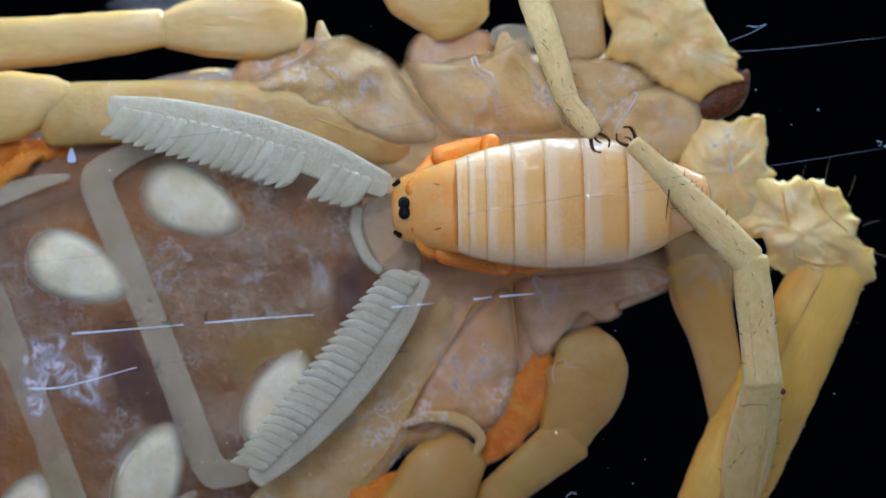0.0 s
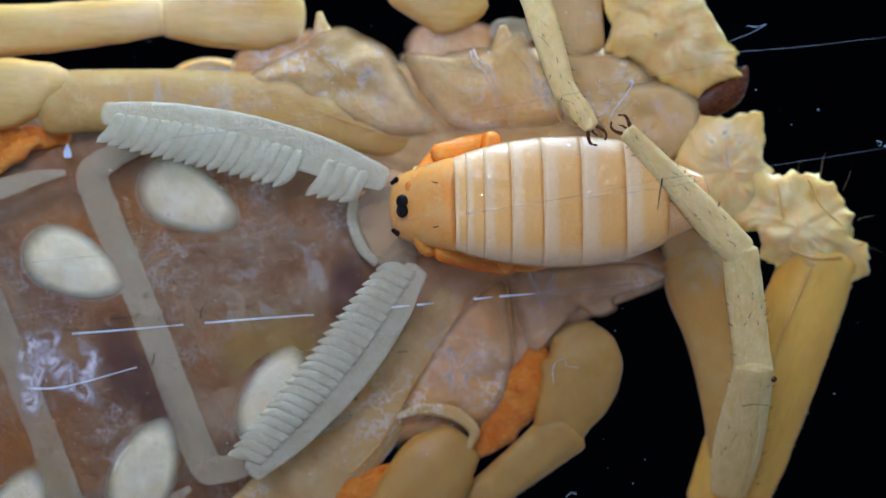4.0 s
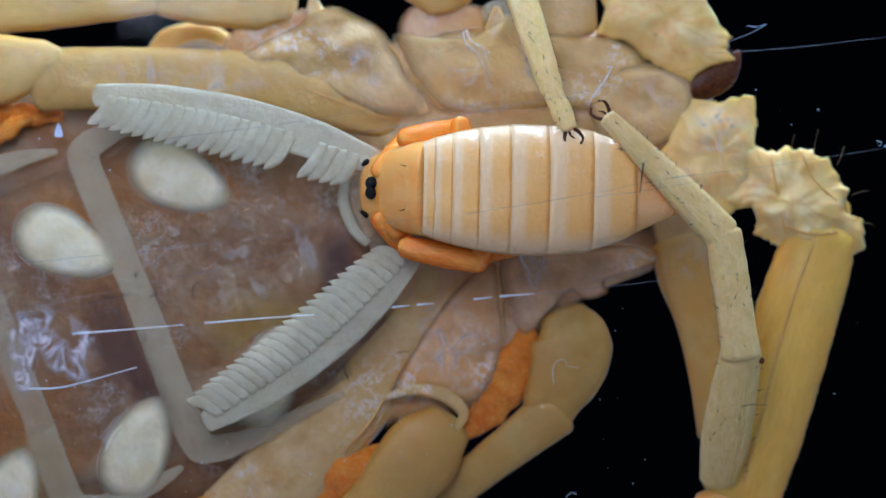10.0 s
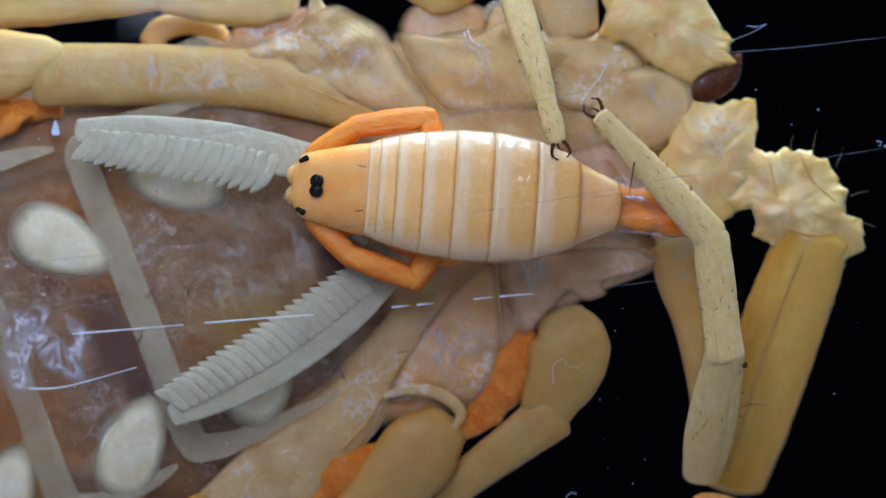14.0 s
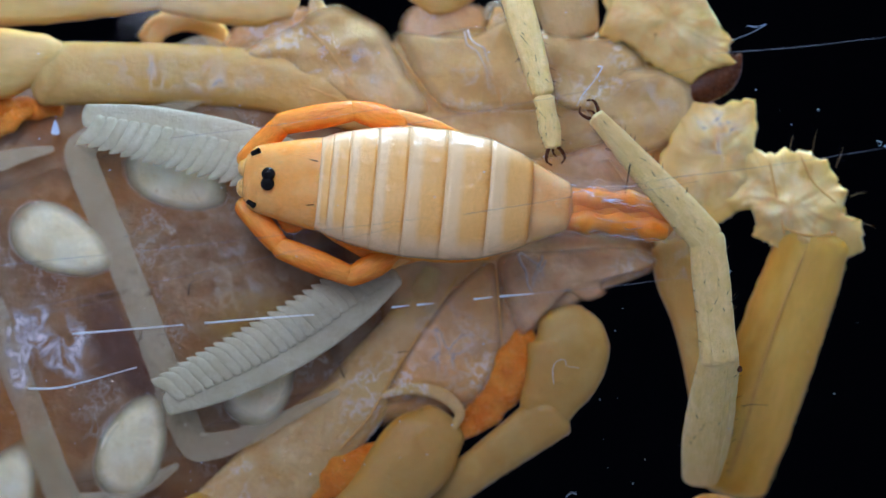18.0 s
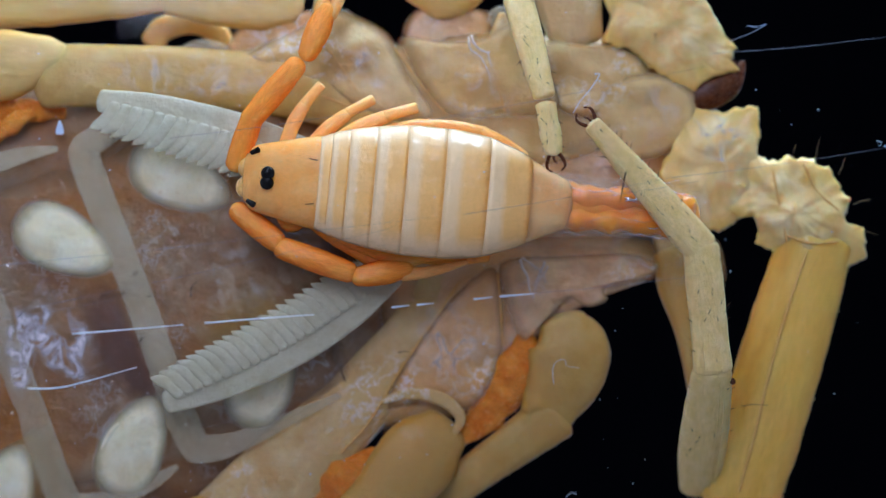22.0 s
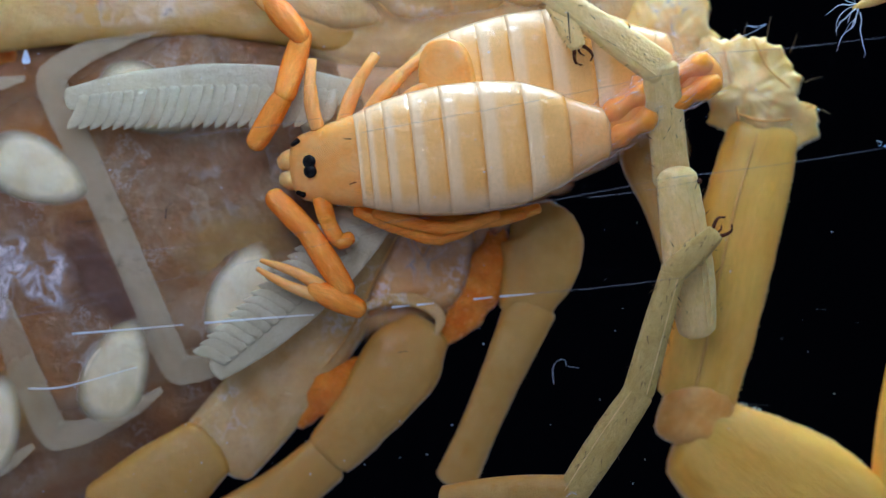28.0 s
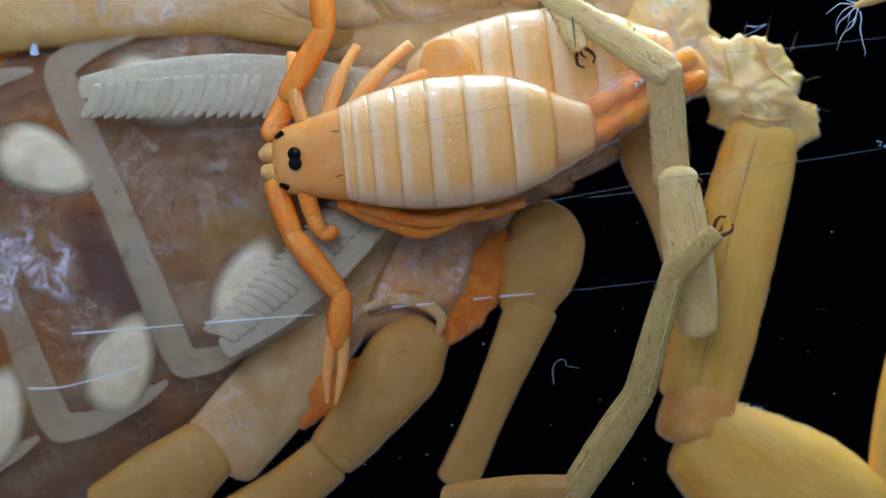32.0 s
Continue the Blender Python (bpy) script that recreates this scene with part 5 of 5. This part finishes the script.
def newborn(label, curled_under=False):
    y = new("newborn_scorpion")
    tagged(y, label, "scorpion", group="newborn scorpions")
    p = {"root": y}
    p["trunk"] = local_limb("trunk", [(x, 0, 6, w - 3, 0.56 * w + 4) for x, w in HALF[1:]], YOUNG, y, "cream soft body", rings=30, sides=40, power=3.1, round_ends=(0.05, 0.4))
    edges = [-20, 0, 31, 78, 133, 200, 277, 352]
    for a, b in zip(edges, edges[1:]):
        arch("tergite", a, b, 72, 0.4, TERGITE, y, "cream back plate with an orange rear edge", flare=0.15)
    if curled_under:
        local_limb("front_skin", [(-58, 0, 16, 40, 28), (-46, 0, 14, 60, 38), (-22, 0, 10, 78, 47), (6, 0, 8, 90, 55)], YOUNG, y, "cream skin over the curled head", rings=14, sides=32, power=2.8, round_ends=(0.3, 0.1))
    else:
        local_limb("neck", [(-62, 0, 30, 70, 44), (-24, 0, 20, 82, 48), (6, 0, 12, 88, 53)], YOUNG_HEAD, y, "soft orange neck", rings=10, sides=32, power=2.8, round_ends=(0.1, 0.1))
    # head shield
    me_rows = [(-150, 0, 8, 44, 26), (-138, 0, 7, 58, 32), (-95, 0, 6, 69, 40), (-45, 0, 5, 80, 48), (-14, 0, 5, 84, 52), (2, 0, 6, 84, 50)]
    head = local_limb("carapace", me_rows, YOUNG_HEAD, y, "smooth orange head shield", rings=20, sides=32, power=2.6, round_ends=(0.2, 0.1))
    p["head"] = head
    for sd in (-1, 1):
        part("median_eye", mesh_of("median_eye", *ball((-108 * YK, sd * 8.5 * YK, -36 * YK), 12.5 * YK, 0.6), EYE), head, "round black eye")
        local_limb("lateral_eye", [(-143, sd * 42, -20, 4, 4), (-130, sd * 49, -21, 5.5, 5)], EYE, head, "small black side eye", rings=6, sides=8)
        local_limb("head_mark", [(-36, sd * 40, -40, 1.5, 1.5), (-22, sd * 38, -43, 1.5, 1.5)], CLAW, head, "thin dark mark", rings=4, sides=6)
        p["chelicera", sd] = local_limb("chelicera", [(4, sd * 18, 0, 16, 15), (-18, sd * 18, -2, 19, 17), (-36, sd * 14, 0, 13, 12)], CHEL, head, "pale rounded mouth part", rings=10, sides=12)
    local_limb("rear_segment", [(335, 0, 6, 84, 54), (370, 0, 6, 67, 46), (412, 0, 7, 48, 38)], YOUNG_REAR, y, "pale orange rear segment", rings=12, sides=32, power=2.8, round_ends=(0.1, 0.45))
    # tail and the film on it
    tail = local_limb("tail", [(-40, 0, 14, 54, 36), (0, 0, 12, 48, 32), (60, 0, 13, 38, 26), (150, 0, 14, 34, 24), (246, 0, 14, 32, 24)], YOUNG_TAIL, y, "orange tail folded in a clear film", rings=26, sides=20, rough=0.00005, grain=3500)
    for v, ph in ((-19, 0.0), (21, 1.4)):
        knots = [(x, v * (1.25 if x < 0 else 1.0) + 2 * math.sin(x * 0.03), 4, 20 + 3.5 * math.cos(x * 0.11 + ph), 26 + 3 * math.cos(x * 0.11 + ph)) for x in range(-24, 252, 14)]
        local_limb("tail_strand", knots, YOUNG_TAIL, tail, "knotted orange strand of the folded tail", rings=40, sides=14, rough=0.00002, grain=3500)
    p["tail"] = tail
    local_limb("film", [(-40, 0, 6, 56, 36), (0, -2, 6, 58, 38), (60, -2, 8, 54, 38), (160, -4, 10, 48, 36), (262, -4, 10, 42, 32)], FILM, tail, "crumpled clear birth film", rings=30, sides=26, rough=0.00009, grain=4500)
    # Silvery threads stand in for glints on folds of the film.
    for k in range(44):
        x, v = rng.uniform(-40, 190), rng.choice((-1, -1, 1)) * rng.uniform(14, 52)
        w = 40 - 0.03 * x
        pts = []
        for n in range(rng.choice((3, 4, 5))):
            q = max(-0.96, min(0.96, v / (w + 12)))
            pts.append(Vector((x * YK, v * YK, (9 - 36 * math.sqrt(1 - q * q)) * YK)))
            x, v = x + rng.uniform(9, 26), v + rng.uniform(-7, 7)
        part("film_glint", mesh_of("film_glint", *thread(pts, rng.uniform(0.4, 1.5) * YK, 6, 16), FILM_GLINT), tail, "silvery thread for a glint on folded clear film")
    return p


young = newborn("cream and orange newborn scorpion with black eyes, lying under its mother")
MOVES.append((young["root"], [(r[0], young_pose(*r)) for r in YOUNG_WAY]))


def bent(a):
    """The head bent away by a degrees about the top of the neck."""
    return pose(-tuck(a) * YK, 0, -46 * YK, 0, a, 0) @ pose(0, 0, 46 * YK)


MOVES.append((young["head"], [(r[0], bent(r[4])) for r in YOUNG_WAY]))
for sd in (-1, 1):
    MOVES.append((young["chelicera", sd], [(r[0], pose(-144 * YK, 0, 4 * YK, 0, 82 if r[0] < 12.6 else 58 if r[0] < 22.6 else 12, 0)) for r in YOUNG_WAY]))
TAIL_WAY = [(0, 150, 0), (9, 175, 0), (11, 215, 0), (12.5, 270, 0), (13, 290, 1), (16.5, 330, 1), (18.5, 365, 1), (20, 375, 1), (22.5, 402, 0), (23, 402, -4), (23.5, 402, 4), (24, 398, -14), (25, 400, 6), (25.5, 400, 6), (27.5, 396, -20), (28, 396, -22), (32, 396, -22)]
MOVES.append((young["tail"], [(t, pose(x * YK, 0, (30 if x < 300 else 6) * YK, 0, 0, a)) for t, x, a in TAIL_WAY]))

ARM_UP = [(0, 736, 336, 780, 278, 868, 254, 872, 332), (6, 730, 332, 774, 272, 864, 248, 868, 326), (8, 722, 318, 764, 258, 854, 236, 860, 314), (9, 702, 310, 744, 250, 834, 226, 840, 304), (11, 640, 300, 690, 248, 800, 228, 817, 306),
          (12.5, 610, 280, 684, 228, 800, 214, 816, 292), (13, 594, 266, 676, 220, 800, 208, 812, 288), (14.5, 530, 278, 604, 226, 726, 206, 750, 284), (17, 470, 285, 535, 224, 656, 202, 716, 256), (19, 435, 285, 496, 218, 628, 190, 706, 190),
          (20, 435, 285, 488, 216, 614, 182, 700, 198), (20.5, 435, 285, 478, 215, 605, 175, 700, 150), (21, 424, 280, 452, 205, 545, 110, 590, 60), (22.5, 418, 290, 445, 212, 545, 90, 590, -20), (23, 415, 285, 432, 190, 500, 75, 560, -60), (23.5, 425, 275, 445, 180, 515, 65, 525, -70),
          (24, 445, 255, 508, 200, 530, 85, 430, 20), (24.5, 440, 255, 480, 180, 520, 60, 470, -30), (25, 442, 265, 470, 180, 510, 60, 450, 40), (25.5, 445, 265, 475, 170, 515, 55, 480, -40), (27.5, 455, 235, 485, 150, 535, 30, 540, -120),
          (28, 455, 250, 505, 165, 530, 60, 450, -30), (28.6, 480, 250, 510, 170, 545, 60, 520, -70), (30, 478, 232, 508, 160, 570, 55, 575, -80), (32, 480, 235, 512, 165, 575, 55, 560, -80)]
ARM_LOW = [(0, 744, 402, 788, 448, 894, 470, 910, 400), (8, 732, 388, 772, 434, 882, 460, 902, 390), (9, 706, 386, 748, 434, 862, 460, 885, 390), (11, 640, 395, 690, 445, 825, 474, 855, 400), (12.5, 610, 395, 660, 440, 780, 480, 810, 406),
          (13, 588, 400, 650, 462, 762, 498, 790, 420), (14.5, 530, 385, 590, 448, 708, 494, 760, 430), (17, 465, 375, 530, 446, 645, 494, 720, 440), (19, 432, 365, 498, 440, 630, 490, 716, 462), (22.5, 420, 375, 505, 440, 640, 488, 800, 470),
          (22.7, 418, 372, 450, 450, 540, 560, 640, 640), (22.8, 415, 370, 436, 450, 520, 570, 560, 700), (23, 415, 362, 438, 440, 512, 540, 610, 685), (23.5, 428, 358, 490, 388, 575, 482, 565, 650), (24, 468, 388, 528, 420, 556, 505, 530, 660),
          (24.5, 450, 365, 500, 400, 570, 510, 590, 620), (25, 452, 358, 490, 402, 592, 500, 530, 580), (25.5, 455, 358, 495, 402, 595, 500, 540, 590), (27.5, 472, 345, 540, 400, 628, 515, 430, 465), (28, 488, 352, 545, 410, 632, 545, 440, 460),
          (28.3, 488, 352, 520, 420, 548, 520, 420, 605), (28.6, 490, 352, 540, 410, 640, 520, 620, 650), (29, 488, 350, 530, 415, 605, 510, 600, 610), (30, 484, 335, 518, 420, 595, 525, 640, 640), (32, 486, 332, 520, 420, 605, 525, 595, 630)]


def young_arm(rows, side):
    zs = (1.45, 1.3, 1.2, 1.3)
    root = young["root"]
    limb("arm_femur", 82, (19, 21, 21, 20), YOUNG_LIMB, root, [(r[0], r[1], r[2], r[3], r[4]) for r in rows], (zs[0], zs[1]), "orange arm piece", base=young_at, ends=0.95, power=2.1, deep=0.8, sign=1, rings=14, sides=14, rough=0.00001)
    limb("arm_patella", 120, (20, 22, 22, 19), YOUNG_LIMB, root, [(r[0], r[3], r[4], r[5], r[6]) for r in rows], (zs[1], zs[2]), "orange arm piece", base=young_at, ends=0.95, power=2.1, deep=0.8, sign=1, rings=14, sides=14, rough=0.00001)
    hand = limb("arm_pincer", 80, (18, 22, 22, 17), YOUNG_LIMB, root, [(r[0], r[5], r[6], r[7], r[8]) for r in rows], (zs[2], zs[3]), "orange pincer", base=young_at, ends=0.95, power=2.1, deep=0.8, sign=0, rings=14, sides=14, rough=0.00001)
    k = widen(1.25)
    for sd in (-1, 1):
        rows_ = [(75 * k, sd * 9 * k, 0, 13 * k, 10 * k), (115 * k, sd * 13 * k, 0, 10 * k, 8 * k), (150 * k, sd * 12 * k, 0, 8 * k, 7 * k), (190 * k, sd * 8 * k, 0, 4 * k, 4 * k)]
        part("pincer_finger", mesh_of("pincer_finger", *loft(rows_, rings=12, sides=10), YOUNG_LEG), hand, "thin pale orange finger")


young_arm(ARM_UP, -1)
young_arm(ARM_LOW, 1)


def young_leg(base_x, side, tucked, spread, when, length, w):
    """A short leg in two pieces; tucked and spread are its heading in degrees from straight back, outwards."""
    k = YK
    L = length * k
    secs = [(0, 0, 0, w * k, w * k), (L * 0.5, 3 * side * k, -2 * k, w * 1.05 * k, w * k), (L, 0, 0, w * 0.9 * k, w * 0.8 * k)]
    leg = part("leg", mesh_of("leg", *loft(secs, rings=14, sides=12, rough=0.00001), YOUNG_LEG), young["root"], "soft orange leg")
    tip = [(L + 4 * k, 0, 0, w * 0.8 * k, w * 0.7 * k), (L * 1.3, -4 * side * k, 5 * k, w * 0.75 * k, w * 0.7 * k), (L * 1.62, -10 * side * k, 14 * k, w * 0.72 * k, w * 0.6 * k)]
    part("leg_tip", mesh_of("leg_tip", *loft(tip, rings=10, sides=10), YOUNG_LEG), leg)
    keys = []
    for t, f in when:
        a = tucked + (spread - tucked) * f
        y0 = side * (half_width(base_x) - 22 + (8 if side < 0 else 22) * f)
        keys.append((t, pose(base_x * k, y0 * k, (26 - 8 * f + (45 if base_x < 0 else 10) * max(0.0, 1 - f)) * k, 0, 0, side * a)))
    if keys[-1][0] < 32:
        keys.append((32.0, keys[-1][1]))
    MOVES.append((leg, keys))
    leg.matrix_basis = keys[0][1]


OUT = [(0, 0), (18, 0), (19, 0.15), (20.5, 0.3), (21, 0.6), (22.5, 0.75), (23.5, 1), (24, 0.85), (25, 1), (28, 0.95), (30, 1.0)]
young_leg(-85, -1, 4, 98, OUT, 75, 13)
young_leg(-40, -1, 2, 66, OUT, 85, 13)
young_leg(5, -1, 0, 46, OUT, 95, 14)


def bowed_leg(name, points, side, when, w, tuck_in, deep, mat=YOUNG_LIMB):
    """A leg folded in a bow: points in the newborn's own plan; drawn in under the body by tuck_in while folded."""
    k = YK
    leg = None
    for n, (a, b) in enumerate(zip(points, points[1:])):
        z = deep + 3 * n
        secs = [(a[0] * k, side * a[1] * k, z * k, w * (1 - 0.08 * n) * k, w * 0.9 * k), ((a[0] + b[0]) / 2 * k, side * ((a[1] + b[1]) / 2 + 2) * k, z * k, w * (1.04 - 0.1 * n) * k, w * 0.9 * k),
                (b[0] * k, side * b[1] * k, (z + 2) * k, w * (0.9 - 0.1 * n) * k, w * 0.8 * k)]
        ob = part(name if n == 0 else "leg_tip" if n == len(points) - 2 else "leg_middle", mesh_of(name, *loft(secs, rings=10, sides=12, rough=0.00001, round_ends=(0.6, 0.6)), mat), leg or young["root"], "soft orange leg" if n == 0 else "")
        leg = leg or ob
    keys = [(t, pose(0, -side * tuck_in * (1 - f) * k, 14 * (1 - f) * k)) for t, f in when]
    MOVES.append((leg, keys + [(32.0, keys[-1][1])]))
    leg.matrix_basis = keys[0][1]


bowed_leg("leg", [(66, 92), (112, 118), (176, 131), (262, 128), (342, 92)], -1, OUT, 14, 34, 16, YOUNG_LEG)
LOW = [(0, 0), (12, 0.1), (18, 0.3), (22.5, 0.6), (24, 0.85), (28, 1)]
bowed_leg("leg", [(-28, 84), (70, 138), (108, 152), (180, 132), (262, 126)], 1, LOW, 15, 40, 20)
bowed_leg("leg", [(4, 92), (88, 128), (140, 136), (216, 122)], 1, LOW, 13, 34, 6)
bowed_leg("leg", [(62, 98), (118, 118), (190, 130), (290, 118)], 1, LOW, 14, 30, 30)
bowed_leg("leg", [(-92, 62), (-84, 104), (-70, 138), (-48, 132)], 1, [(0, 0), (25, 0), (27.5, 0.9), (28, 1)], 16, 60, 20)

# a second newborn that creeps in from under the upper legs
second = newborn("second cream newborn scorpion half hidden behind the first", True)
s_rows = [(0, 1000, -330, 10), (24.5, 1000, -330, 10), (25.5, 960, -230, 4), (27.5, 774, 158, -8), (28, 774, 160, -8), (32, 776, 158, -8)]
MOVES.append((second["root"], [(t, Matrix.Translation(at(x, y, 1.9)) @ pose(0, 0, 0, 0, 0, a)) for t, x, y, a in s_rows]))
MOVES.append((second["tail"], [(0, pose(180 * YK, 0, 30 * YK, 0, 0, 0)), (32, pose(180 * YK, 0, 30 * YK, 0, 0, 0))]))
for sd in (-1, 1):
    second["chelicera", sd].matrix_basis = pose(-144 * YK, 0, 4 * YK, 0, 80, 0)
MOVES.append((second["head"], [(0, bent(112)), (32, bent(112))]))


def motions():
    walk(mother, [(r[0], front_at(r[0])) for r in FRONT_WAY])
    for ob, rows in MOVES:
        walk(ob, rows)


motions()
